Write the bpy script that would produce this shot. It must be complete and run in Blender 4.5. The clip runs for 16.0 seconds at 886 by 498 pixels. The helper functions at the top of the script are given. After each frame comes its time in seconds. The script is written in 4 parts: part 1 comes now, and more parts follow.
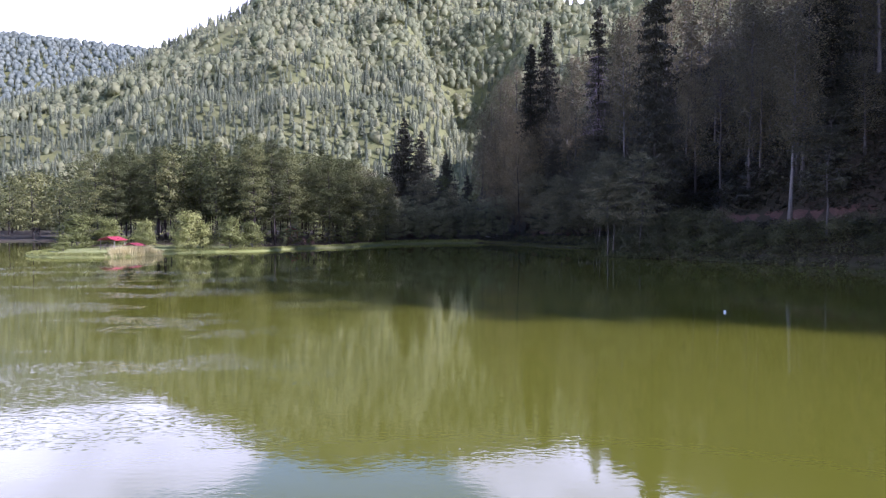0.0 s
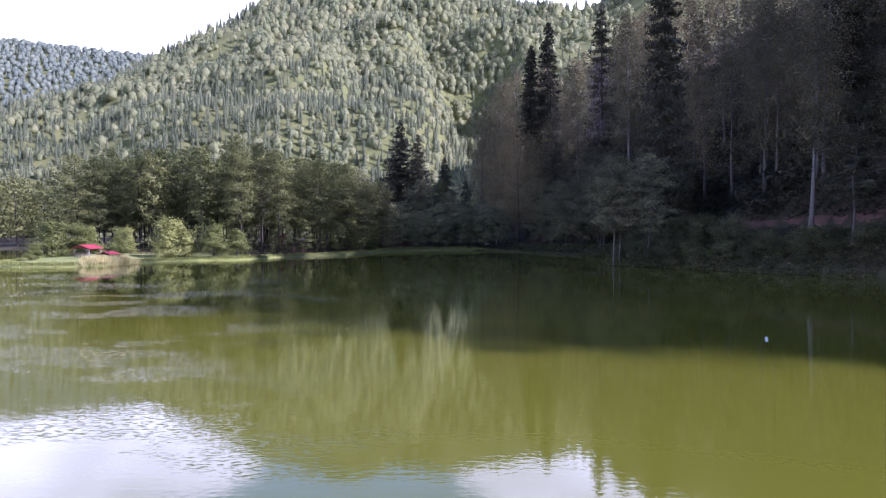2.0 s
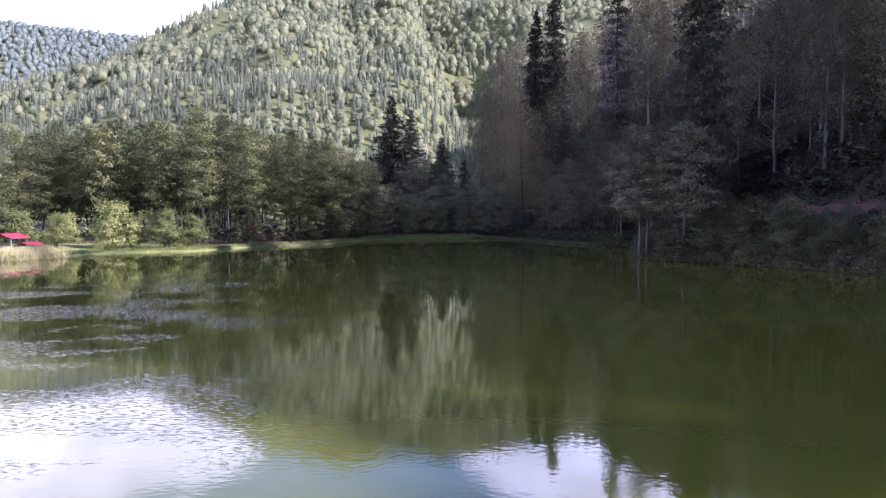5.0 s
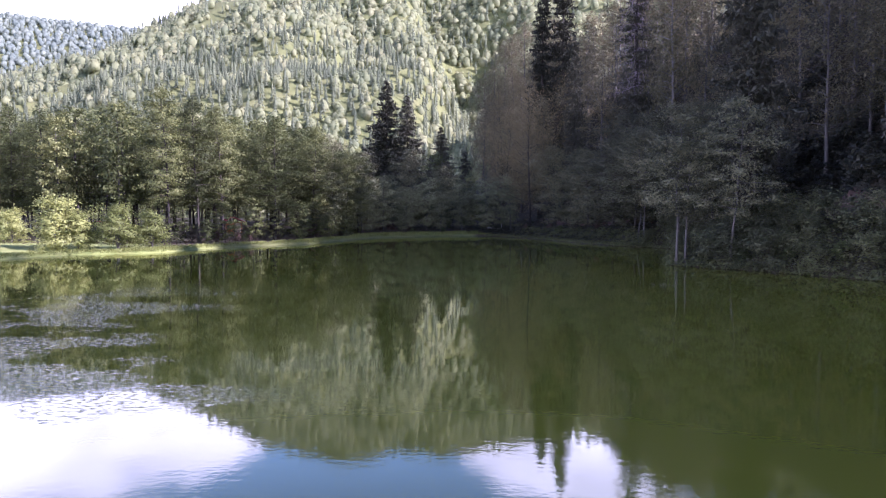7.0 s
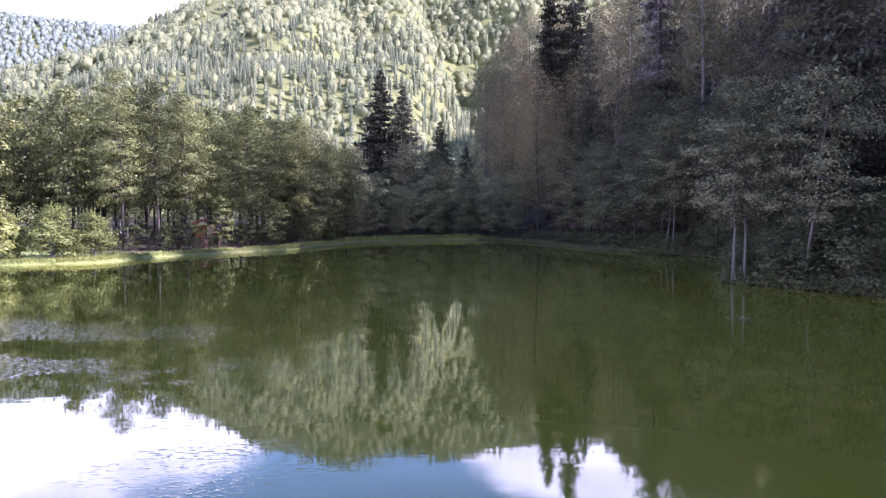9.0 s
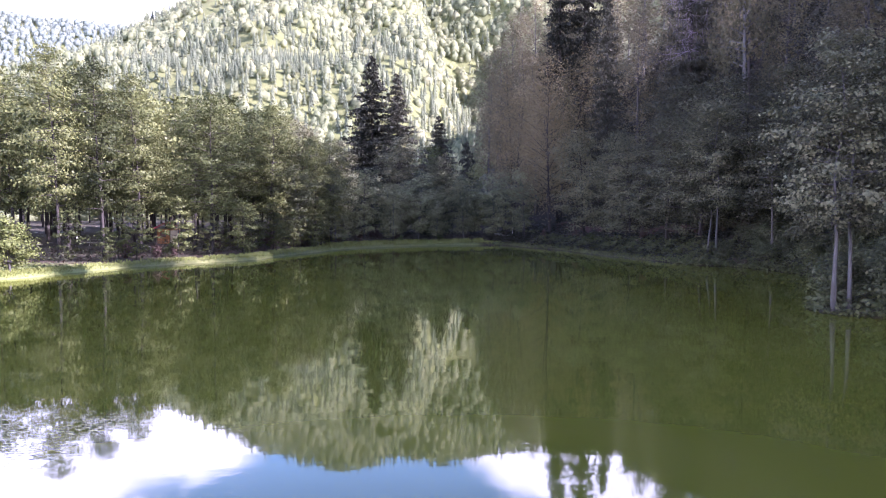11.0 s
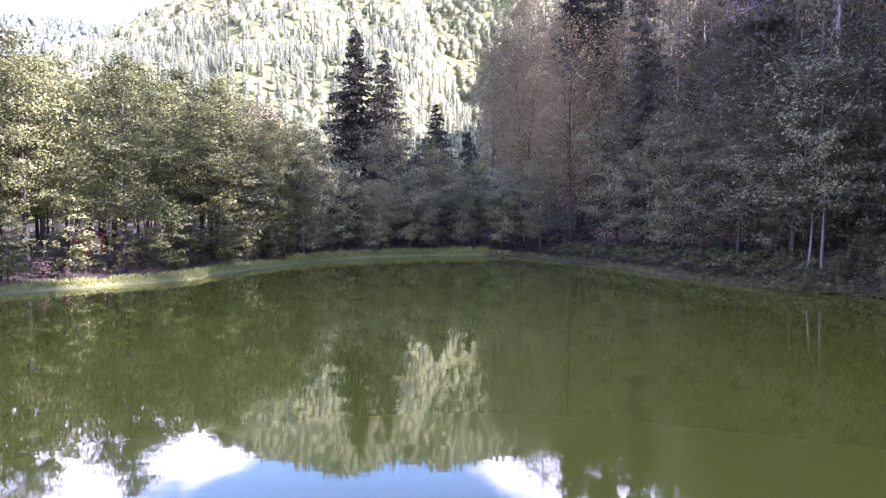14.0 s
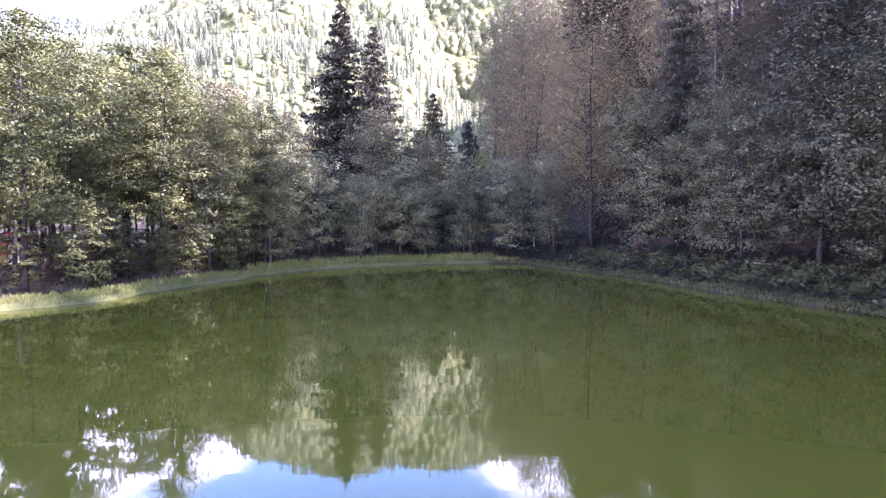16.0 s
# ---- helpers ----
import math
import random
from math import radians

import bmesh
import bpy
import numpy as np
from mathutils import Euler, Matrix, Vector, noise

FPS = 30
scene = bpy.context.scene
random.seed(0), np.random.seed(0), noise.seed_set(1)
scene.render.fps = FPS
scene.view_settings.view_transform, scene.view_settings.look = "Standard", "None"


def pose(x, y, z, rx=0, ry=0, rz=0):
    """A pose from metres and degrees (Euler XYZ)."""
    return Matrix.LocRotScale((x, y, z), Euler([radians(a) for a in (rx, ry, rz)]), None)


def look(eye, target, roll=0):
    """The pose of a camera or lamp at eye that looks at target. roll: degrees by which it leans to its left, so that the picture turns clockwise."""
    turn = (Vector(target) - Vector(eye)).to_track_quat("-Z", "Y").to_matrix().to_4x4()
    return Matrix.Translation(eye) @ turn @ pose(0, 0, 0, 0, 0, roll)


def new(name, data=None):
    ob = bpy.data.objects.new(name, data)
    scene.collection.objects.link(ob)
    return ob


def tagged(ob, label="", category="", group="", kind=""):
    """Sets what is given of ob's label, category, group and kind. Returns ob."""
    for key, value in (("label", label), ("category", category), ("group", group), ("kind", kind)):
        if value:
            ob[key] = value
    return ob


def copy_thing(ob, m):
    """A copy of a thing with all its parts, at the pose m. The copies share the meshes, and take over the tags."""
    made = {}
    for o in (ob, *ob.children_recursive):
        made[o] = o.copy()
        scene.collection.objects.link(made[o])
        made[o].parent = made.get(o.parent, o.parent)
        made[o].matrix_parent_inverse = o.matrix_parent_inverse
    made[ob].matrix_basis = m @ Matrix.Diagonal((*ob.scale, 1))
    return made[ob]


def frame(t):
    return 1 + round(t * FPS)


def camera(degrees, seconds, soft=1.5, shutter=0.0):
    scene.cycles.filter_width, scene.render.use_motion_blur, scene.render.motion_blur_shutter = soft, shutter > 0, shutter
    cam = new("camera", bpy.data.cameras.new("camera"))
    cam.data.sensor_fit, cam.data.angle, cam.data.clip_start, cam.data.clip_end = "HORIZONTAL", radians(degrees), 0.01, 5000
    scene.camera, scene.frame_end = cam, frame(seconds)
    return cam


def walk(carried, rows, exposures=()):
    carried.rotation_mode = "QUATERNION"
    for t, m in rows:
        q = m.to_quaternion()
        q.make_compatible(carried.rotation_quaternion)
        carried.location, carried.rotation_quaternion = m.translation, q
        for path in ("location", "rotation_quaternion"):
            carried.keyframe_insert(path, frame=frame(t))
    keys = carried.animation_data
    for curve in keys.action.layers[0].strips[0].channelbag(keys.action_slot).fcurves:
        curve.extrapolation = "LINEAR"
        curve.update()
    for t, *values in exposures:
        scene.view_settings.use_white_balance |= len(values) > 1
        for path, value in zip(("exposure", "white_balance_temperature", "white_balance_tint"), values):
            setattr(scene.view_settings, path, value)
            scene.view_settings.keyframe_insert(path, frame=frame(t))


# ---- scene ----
cam = camera(63.8, 16.0, soft=1.1)
METRES, EYE, TILT, LEAN, TURN = 100.0, 4.8, -2.05, 0.0, 0.0
ROWS = [
    (0.0, 0.0, 0.0, 0.0, -0.0, 0.0, 0.0),
    (0.5, 0.0011, 0.0116, 0.0008, 0.02, 0.13, 0.02),
    (1.0, 0.003, 0.0266, 0.0011, 0.02, 0.28, 0.02),
    (1.5, 0.0054, 0.0451, 0.0019, 0.04, 0.4, 0.02),
    (2.0, 0.0083, 0.0664, 0.0033, 0.05, 0.51, 0.05),
    (2.5, 0.0114, 0.0901, 0.0039, 0.06, 0.59, 0.03),
    (3.0, 0.0145, 0.1163, 0.0052, 0.08, 0.36, 0.05),
    (3.5, 0.0176, 0.1445, 0.0062, 0.11, 0.11, 0.04),
    (4.0, 0.0201, 0.1744, 0.0077, 0.15, -0.17, 0.06),
    (6.5, 0.0263, 0.3419, 0.017, 0.27, -1.22, 0.04),
    (7.0, 0.0268, 0.3757, 0.0188, 0.28, -1.23, 0.03),
    (7.5, 0.0273, 0.4096, 0.0204, 0.28, -1.21, 0.01),
    (8.0, 0.0281, 0.4439, 0.0222, 0.29, -1.22, -0.01),
    (8.5, 0.0291, 0.4783, 0.0239, 0.3, -1.23, 0.01),
    (9.0, 0.0298, 0.5128, 0.0255, 0.32, -1.24, 0.01),
    (11.5, 0.0337, 0.6887, 0.0341, 0.41, -1.26, 0.14),
    (12.0, 0.034, 0.7235, 0.0357, 0.41, -1.24, 0.12),
    (12.5, 0.0345, 0.7582, 0.0373, 0.4, -1.23, 0.12),
    (13.0, 0.0352, 0.7926, 0.0386, 0.42, -1.22, 0.12),
    (13.5, 0.036, 0.8268, 0.0402, 0.42, -1.23, 0.13),
    (14.0, 0.0369, 0.8612, 0.0414, 0.42, -1.23, 0.15),
    (14.5, 0.0375, 0.8956, 0.0426, 0.41, -1.25, 0.16),
    (15.0, 0.0382, 0.93, 0.0437, 0.43, -1.25, 0.19),
    (15.5, 0.0389, 0.9645, 0.0449, 0.42, -1.26, 0.18),
    (16.0, 0.0396, 0.9975, 0.0461, 0.39, -1.28, 0.19),
]
walk(cam, [(t, pose(0, 0, EYE, TILT, LEAN, TURN) @ pose(METRES * x, METRES * y, METRES * z, 90 + pitch, roll, yaw)) for t, x, y, z, yaw, pitch, roll in ROWS],
     exposures=[(t, e, warm, tint) for t, e, warm, tint in ((0.0, 0.99, 5170, 43), (4.0, 1.14, 5170, 44), (6.5, 1.54, 5270, 46), (9.0, 1.88, 5310, 46), (11.5, 2.34, 5340, 50), (14.0, 2.74, 5370, 54), (16.0, 2.98, 5370, 55))])

# ---- world and sun ----
SUN_FROM = Vector((0.83, -0.33, 0.53)).normalized()
world = bpy.data.worlds.new("sky")
scene.world = world
world.use_nodes = True
wn, wl = world.node_tree.nodes, world.node_tree.links
wn.clear()
sky = wn.new("ShaderNodeTexSky")
sky.sky_type = "NISHITA"
sky.sun_disc = False
sky.sun_elevation = math.asin(SUN_FROM.z)
sky.sun_rotation = math.atan2(SUN_FROM.x, SUN_FROM.y)
sky.air_density, sky.dust_density, sky.ozone_density = 1.0, 0.2, 2.0
bg_sky = wn.new("ShaderNodeBackground")
bg_sky.inputs["Strength"].default_value = 0.07
bg_cloud = wn.new("ShaderNodeBackground")
bg_cloud.inputs["Color"].default_value = (0.97, 0.99, 0.97, 1)
tc = wn.new("ShaderNodeTexCoord")
cmap = wn.new("ShaderNodeMapping")
cmap.inputs["Location"].default_value = (0.35, 0.2, 0.0)
cmap.inputs["Scale"].default_value = (1.0, 1.0, 1.9)
cnoise = wn.new("ShaderNodeTexNoise")
cnoise.inputs["Scale"].default_value = 2.6
cnoise.inputs["Detail"].default_value = 7
cnoise.inputs["Roughness"].default_value = 0.55
sepw = wn.new("ShaderNodeSeparateXYZ")
low = wn.new("ShaderNodeMapRange")       # cloud cover thickens towards the skyline
low.inputs["From Min"].default_value, low.inputs["From Max"].default_value = 0.2, 0.46
low.inputs["To Min"].default_value, low.inputs["To Max"].default_value = 0.25, -0.3
addc = wn.new("ShaderNodeMath")
ramp = wn.new("ShaderNodeMapRange")
ramp.interpolation_type = "SMOOTHSTEP"
ramp.inputs["From Min"].default_value, ramp.inputs["From Max"].default_value = 0.49, 0.62
wmix = wn.new("ShaderNodeMixShader")
wout = wn.new("ShaderNodeOutputWorld")
wl.new(tc.outputs["Generated"], cmap.inputs["Vector"])
wl.new(cmap.outputs["Vector"], cnoise.inputs["Vector"])
wl.new(tc.outputs["Generated"], sepw.inputs["Vector"])
wl.new(sepw.outputs["Z"], low.inputs["Value"])
wl.new(cnoise.outputs["Fac"], addc.inputs[0])
wl.new(low.outputs["Result"], addc.inputs[1])
last = addc.outputs[0]
for az, el, near, gain in ((9, 18.5, 0.975, 0.17), (-25, 19, 0.965, 0.12), (-9, 25, 0.975, -0.16)):   # two cloud banks and the clear gap between
    dot = wn.new("ShaderNodeVectorMath"); dot.operation = "DOT_PRODUCT"
    dot.inputs[1].default_value = (math.sin(radians(az)) * math.cos(radians(el)), math.cos(radians(az)) * math.cos(radians(el)), math.sin(radians(el)))
    bank = wn.new("ShaderNodeMapRange"); bank.interpolation_type = "SMOOTHSTEP"
    bank.inputs["From Min"].default_value, bank.inputs["To Max"].default_value = near, gain
    more = wn.new("ShaderNodeMath")
    wl.new(tc.outputs["Generated"], dot.inputs[0]); wl.new(dot.outputs["Value"], bank.inputs["Value"])
    wl.new(last, more.inputs[0]); wl.new(bank.outputs["Result"], more.inputs[1])
    last = more.outputs[0]
shade = wn.new("ShaderNodeTexNoise")
shade.inputs["Scale"].default_value, shade.inputs["Detail"].default_value = 5.5, 5
body = wn.new("ShaderNodeMapRange")
body.inputs["From Min"].default_value, body.inputs["From Max"].default_value = 0.36, 0.66
body.inputs["To Min"].default_value, body.inputs["To Max"].default_value = 1.25, 2.1
wl.new(cmap.outputs["Vector"], shade.inputs["Vector"])
wl.new(shade.outputs["Fac"], body.inputs["Value"])
wl.new(body.outputs["Result"], bg_cloud.inputs["Strength"])
wl.new(last, ramp.inputs["Value"])
wl.new(sky.outputs["Color"], bg_sky.inputs["Color"])
wl.new(ramp.outputs["Result"], wmix.inputs["Fac"])
# pale haze low over the horizon
bg_haze = wn.new("ShaderNodeBackground")
bg_haze.inputs["Color"].default_value = (0.37, 0.7, 1.0, 1)
bg_haze.inputs["Strength"].default_value = 1.15
hazy = wn.new("ShaderNodeMapRange")
hazy.inputs["From Min"].default_value, hazy.inputs["From Max"].default_value = 0.25, 0.48
hazy.inputs["To Min"].default_value, hazy.inputs["To Max"].default_value = 0.85, 0.0
hmix = wn.new("ShaderNodeMixShader")
wl.new(sepw.outputs["Z"], hazy.inputs["Value"])
wl.new(hazy.outputs["Result"], hmix.inputs["Fac"])
wl.new(bg_sky.outputs[0], hmix.inputs[1])
wl.new(bg_haze.outputs[0], hmix.inputs[2])
wl.new(hmix.outputs[0], wmix.inputs[1])
wl.new(bg_cloud.outputs[0], wmix.inputs[2])
wl.new(wmix.outputs[0], wout.inputs["Surface"])

sun_data = bpy.data.lights.new("sun", "SUN")
sun_data.energy = 5.0
sun_data.angle = radians(0.6)
sun_data.color = (1.0, 0.94, 0.84)
sun = new("sun", sun_data)
sun.matrix_world = look((0, 0, 200), Vector((0, 0, 200)) - SUN_FROM)

# ---- materials ----


def material(name):
    m = bpy.data.materials.new(name)
    m.use_nodes = True
    m.node_tree.nodes.clear()
    return m, m.node_tree.nodes, m.node_tree.links


def noise_node(n, l, scale, detail=4, stretch=None, coord="Object"):
    t = n.new("ShaderNodeTexCoord")
    v = n.new("ShaderNodeTexNoise")
    v.inputs["Scale"].default_value = scale
    v.inputs["Detail"].default_value = detail
    if stretch:
        mp = n.new("ShaderNodeMapping")
        mp.inputs["Scale"].default_value = stretch
        l.new(t.outputs[coord], mp.inputs["Vector"])
        l.new(mp.outputs["Vector"], v.inputs["Vector"])
    else:
        l.new(t.outputs[coord], v.inputs["Vector"])
    return v


def ramp_node(n, l, source, stops):
    r = n.new("ShaderNodeValToRGB")
    while len(r.color_ramp.elements) < len(stops):
        r.color_ramp.elements.new(0.5)
    for e, (p, c) in zip(r.color_ramp.elements, stops):
        e.position, e.color = p, (*c, 1)
    l.new(source, r.inputs["Fac"])
    return r


def muted(c, k=0.4):
    """Leaf colours drawn towards grey by k, putting some haze and shade into them."""
    g = 0.3 * c[0] + 0.6 * c[1] + 0.1 * c[2]
    return tuple(v * (1 - k) + g * w * k for v, w in zip(c, (1.04, 0.98, 0.86)))


def leaf_material(name, stops, lucent=0.3, rough=0.5, tone=False, grey=0.4):
    """Foliage: each leaf its own shade, each tree its own, with light passing through."""
    m, n, l = material(name)
    geo = n.new("ShaderNodeNewGeometry")
    if tone:
        src = n.new("ShaderNodeAttribute")
        src.attribute_name = "tone"
        per = src.outputs["Fac"]
    else:
        src = n.new("ShaderNodeObjectInfo")
        per = src.outputs["Random"]
    big = noise_node(n, l, 0.35, 3)
    a = n.new("ShaderNodeMath"); a.operation = "MULTIPLY"; a.inputs[1].default_value = 0.12 if tone else 0.2
    b = n.new("ShaderNodeMath"); b.operation = "MULTIPLY_ADD"; b.inputs[1].default_value = 0.6 if tone else 0.5
    c = n.new("ShaderNodeMath"); c.operation = "MULTIPLY_ADD"; c.inputs[1].default_value = 0.3
    l.new(geo.outputs["Random Per Island"], a.inputs[0])
    l.new(per, b.inputs[0]); l.new(a.outputs[0], b.inputs[2])
    l.new(big.outputs["Fac"], c.inputs[0]); l.new(b.outputs[0], c.inputs[2])
    r = ramp_node(n, l, c.outputs[0], [(q, muted(col, grey)) for q, col in stops])
    p = n.new("ShaderNodeBsdfPrincipled")
    p.inputs["Roughness"].default_value = rough
    p.inputs["Specular IOR Level"].default_value = 0.22
    tr = n.new("ShaderNodeBsdfTranslucent")
    hue = n.new("ShaderNodeHueSaturation")
    hue.inputs["Hue"].default_value, hue.inputs["Value"].default_value = 0.49, 1.25
    mx = n.new("ShaderNodeMixShader"); mx.inputs["Fac"].default_value = lucent
    o = n.new("ShaderNodeOutputMaterial")
    l.new(r.outputs["Color"], p.inputs["Base Color"])
    l.new(r.outputs["Color"], hue.inputs["Color"])
    l.new(hue.outputs["Color"], tr.inputs["Color"])
    l.new(p.outputs[0], mx.inputs[1]); l.new(tr.outputs[0], mx.inputs[2])
    l.new(mx.outputs[0], o.inputs["Surface"])
    return m


def plain_material(name, stops, scale=3.0, rough=0.8, bump=0.3, stretch=None, fine=25.0, metal=0.0):
    """A surface with broad stains and fine grain."""
    m, n, l = material(name)
    big = noise_node(n, l, scale, 5, stretch)
    small = noise_node(n, l, fine, 4, stretch)
    mixv = n.new("ShaderNodeMath"); mixv.operation = "MULTIPLY_ADD"; mixv.inputs[1].default_value = 0.45
    half = n.new("ShaderNodeMath"); half.operation = "MULTIPLY"; half.inputs[1].default_value = 0.6
    l.new(small.outputs["Fac"], half.inputs[0])
    l.new(big.outputs["Fac"], mixv.inputs[0]); l.new(half.outputs[0], mixv.inputs[2])
    r = ramp_node(n, l, mixv.outputs[0], stops)
    p = n.new("ShaderNodeBsdfPrincipled")
    p.inputs["Roughness"].default_value, p.inputs["Metallic"].default_value = rough, metal
    bp = n.new("ShaderNodeBump"); bp.inputs["Strength"].default_value = bump; bp.inputs["Distance"].default_value = 0.05
    l.new(small.outputs["Fac"], bp.inputs["Height"]); l.new(bp.outputs[0], p.inputs["Normal"])
    l.new(r.outputs["Color"], p.inputs["Base Color"])
    o = n.new("ShaderNodeOutputMaterial")
    l.new(p.outputs[0], o.inputs["Surface"])
    return m


ALDER_LEAF = leaf_material("alder_leaf", [(0.1, (0.036, 0.044, 0.015)), (0.4, (0.1, 0.115, 0.036)), (0.65, (0.188, 0.2, 0.064)), (0.95, (0.295, 0.292, 0.1))], 0.28, grey=0.06)
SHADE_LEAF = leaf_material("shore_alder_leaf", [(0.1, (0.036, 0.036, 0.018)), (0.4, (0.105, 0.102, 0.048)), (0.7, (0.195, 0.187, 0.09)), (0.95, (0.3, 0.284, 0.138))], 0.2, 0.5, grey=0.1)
BUSH_LEAF = leaf_material("willow_bush_leaf", [(0.1, (0.13, 0.155, 0.045)), (0.45, (0.265, 0.29, 0.085)), (0.75, (0.38, 0.395, 0.125)), (0.95, (0.5, 0.495, 0.18))], 0.34, grey=0.05)
SAPLING_LEAF = leaf_material("young_alder_leaf", [(0.1, (0.085, 0.095, 0.044)), (0.45, (0.2, 0.212, 0.1)), (0.75, (0.31, 0.315, 0.15)), (0.95, (0.42, 0.41, 0.2))], 0.3, 0.6, grey=0.1)
SHRUB_LEAF = leaf_material("shrub_leaf", [(0.1, (0.045, 0.06, 0.018)), (0.5, (0.1, 0.125, 0.036)), (0.9, (0.17, 0.185, 0.06))], 0.25, grey=0.1)
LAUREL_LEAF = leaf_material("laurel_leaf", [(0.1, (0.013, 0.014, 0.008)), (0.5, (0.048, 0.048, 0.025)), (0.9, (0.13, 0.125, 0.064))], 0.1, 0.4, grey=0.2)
BEECH_LEAF = leaf_material("beech_leaf", [(0.1, (0.078, 0.072, 0.034)), (0.4, (0.158, 0.142, 0.066)), (0.65, (0.23, 0.2, 0.094)), (0.92, (0.32, 0.262, 0.12))], 0.32, 0.6, grey=0.18)
AUTUMN_LEAF = leaf_material("autumn_beech_leaf", [(0.1, (0.15, 0.125, 0.054)), (0.5, (0.26, 0.21, 0.09)), (0.9, (0.36, 0.285, 0.125))], 0.3, 0.6, grey=0.12)
# Darker copy of the shore grass, with the hill's shade in its colour.
SHADED_GRASS = leaf_material("bank_sedge", [(0.1, (0.045, 0.055, 0.018)), (0.5, (0.1, 0.112, 0.038)), (0.9, (0.17, 0.172, 0.068))], 0.2, 0.6, grey=0.08)
SPRUCE_LEAF = leaf_material("spruce_needles", [(0.1, (0.024, 0.026, 0.017)), (0.5, (0.06, 0.061, 0.037)), (0.9, (0.13, 0.124, 0.072))], 0.1, 0.55, grey=0.25)
DEAD_TWIG = plain_material("dead_twig", [(0.2, (0.18, 0.14, 0.17)), (0.8, (0.4, 0.32, 0.37))], 4, 0.9)
RED_LEAF = leaf_material("red_leaf", [(0.1, (0.07, 0.035, 0.028)), (0.5, (0.14, 0.07, 0.05)), (0.9, (0.2, 0.12, 0.075))], 0.25)
# Pale, low-contrast mountain greens: haze is put into the leaf colour.
HAZED_HILL_LEAF = leaf_material("hill_broadleaf", [(0.1, (0.215, 0.245, 0.135)), (0.35, (0.275, 0.3, 0.155)), (0.6, (0.325, 0.34, 0.175)), (0.8, (0.365, 0.365, 0.195)), (1.0, (0.42, 0.415, 0.215))], 0.5, 0.9, tone=True, grey=0.05)
BANK_LEAF = leaf_material("bank_bush_leaf", [(0.1, (0.04, 0.045, 0.018)), (0.45, (0.1, 0.106, 0.042)), (0.75, (0.17, 0.175, 0.064)), (0.95, (0.26, 0.26, 0.09))], 0.2, 0.45, grey=0.12)
# The farthest ridge's haze is painted into this paler, bluer leaf colour.
HAZED_RIDGE_LEAF = leaf_material("hazed_ridge_foliage", [(0.1, (0.17, 0.21, 0.18)), (0.5, (0.24, 0.28, 0.22)), (1.0, (0.33, 0.36, 0.26))], 0.4, 0.9, tone=True, grey=0.05)
# Needles lightened towards the broadleaf tone, haze painted into them as well.
HAZED_HILL_NEEDLE = leaf_material("hill_conifer", [(0.1, (0.1, 0.12, 0.075)), (0.5, (0.165, 0.185, 0.11)), (1.0, (0.26, 0.28, 0.155))], 0.35, 0.9, tone=True, grey=0.05)
GRASS = leaf_material("grass_blade", [(0.1, (0.075, 0.088, 0.02)), (0.45, (0.165, 0.188, 0.045)), (0.8, (0.26, 0.275, 0.075)), (1.0, (0.34, 0.3, 0.13))], 0.25, grey=0.06)
REED = leaf_material("dry_reed", [(0.1, (0.4, 0.34, 0.15)), (0.5, (0.58, 0.52, 0.25)), (0.95, (0.72, 0.66, 0.36))], 0.3, 0.6, grey=0.0)
BARK_DARK = plain_material("dark_bark", [(0.25, (0.02, 0.016, 0.013)), (0.75, (0.07, 0.056, 0.046))], 1.5, 0.9, 0.6, (1, 1, 0.25), 14)
BARK_GREY = plain_material("grey_bark", [(0.25, (0.05, 0.044, 0.038)), (0.75, (0.16, 0.142, 0.125))], 1.2, 0.85, 0.5, (1, 1, 0.3), 12)
BARK_PALE = plain_material("pale_bark", [(0.2, (0.07, 0.062, 0.054)), (0.5, (0.17, 0.155, 0.14)), (0.85, (0.27, 0.25, 0.23))], 1.6, 0.8, 0.4, (1, 1, 0.6), 9)
WOOD_GREY = plain_material("weathered_wood", [(0.25, (0.16, 0.14, 0.11)), (0.75, (0.42, 0.38, 0.31))], 2.0, 0.85, 0.4, (1, 1, 0.2), 20)
WOOD_WHITE = plain_material("bleached_wood", [(0.25, (0.4, 0.37, 0.33)), (0.75, (0.75, 0.72, 0.67))], 2.0, 0.8, 0.3, None, 20)
ROOF_RED = plain_material("red_roof_sheet", [(0.25, (0.3, 0.035, 0.05)), (0.75, (0.5, 0.07, 0.1))], 1.2, 0.5, 0.15)
WOOD_BROWN = plain_material("brown_timber", [(0.25, (0.07, 0.04, 0.025)), (0.75, (0.2, 0.12, 0.07))], 2.0, 0.7, 0.3, (1, 1, 0.2), 18)
WALL_CREAM = plain_material("cream_boards", [(0.25, (0.5, 0.4, 0.26)), (0.75, (0.68, 0.58, 0.4))], 1.5, 0.75, 0.2)
RED_SOIL = plain_material("red_soil", [(0.25, (0.06, 0.036, 0.026)), (0.55, (0.12, 0.066, 0.048)), (0.85, (0.19, 0.11, 0.082))], 0.6, 0.95, 0.6, None, 6)
FOAM_WHITE = plain_material("white_plastic", [(0.2, (0.7, 0.7, 0.68)), (0.8, (0.85, 0.85, 0.83))], 3, 0.5, 0.1)


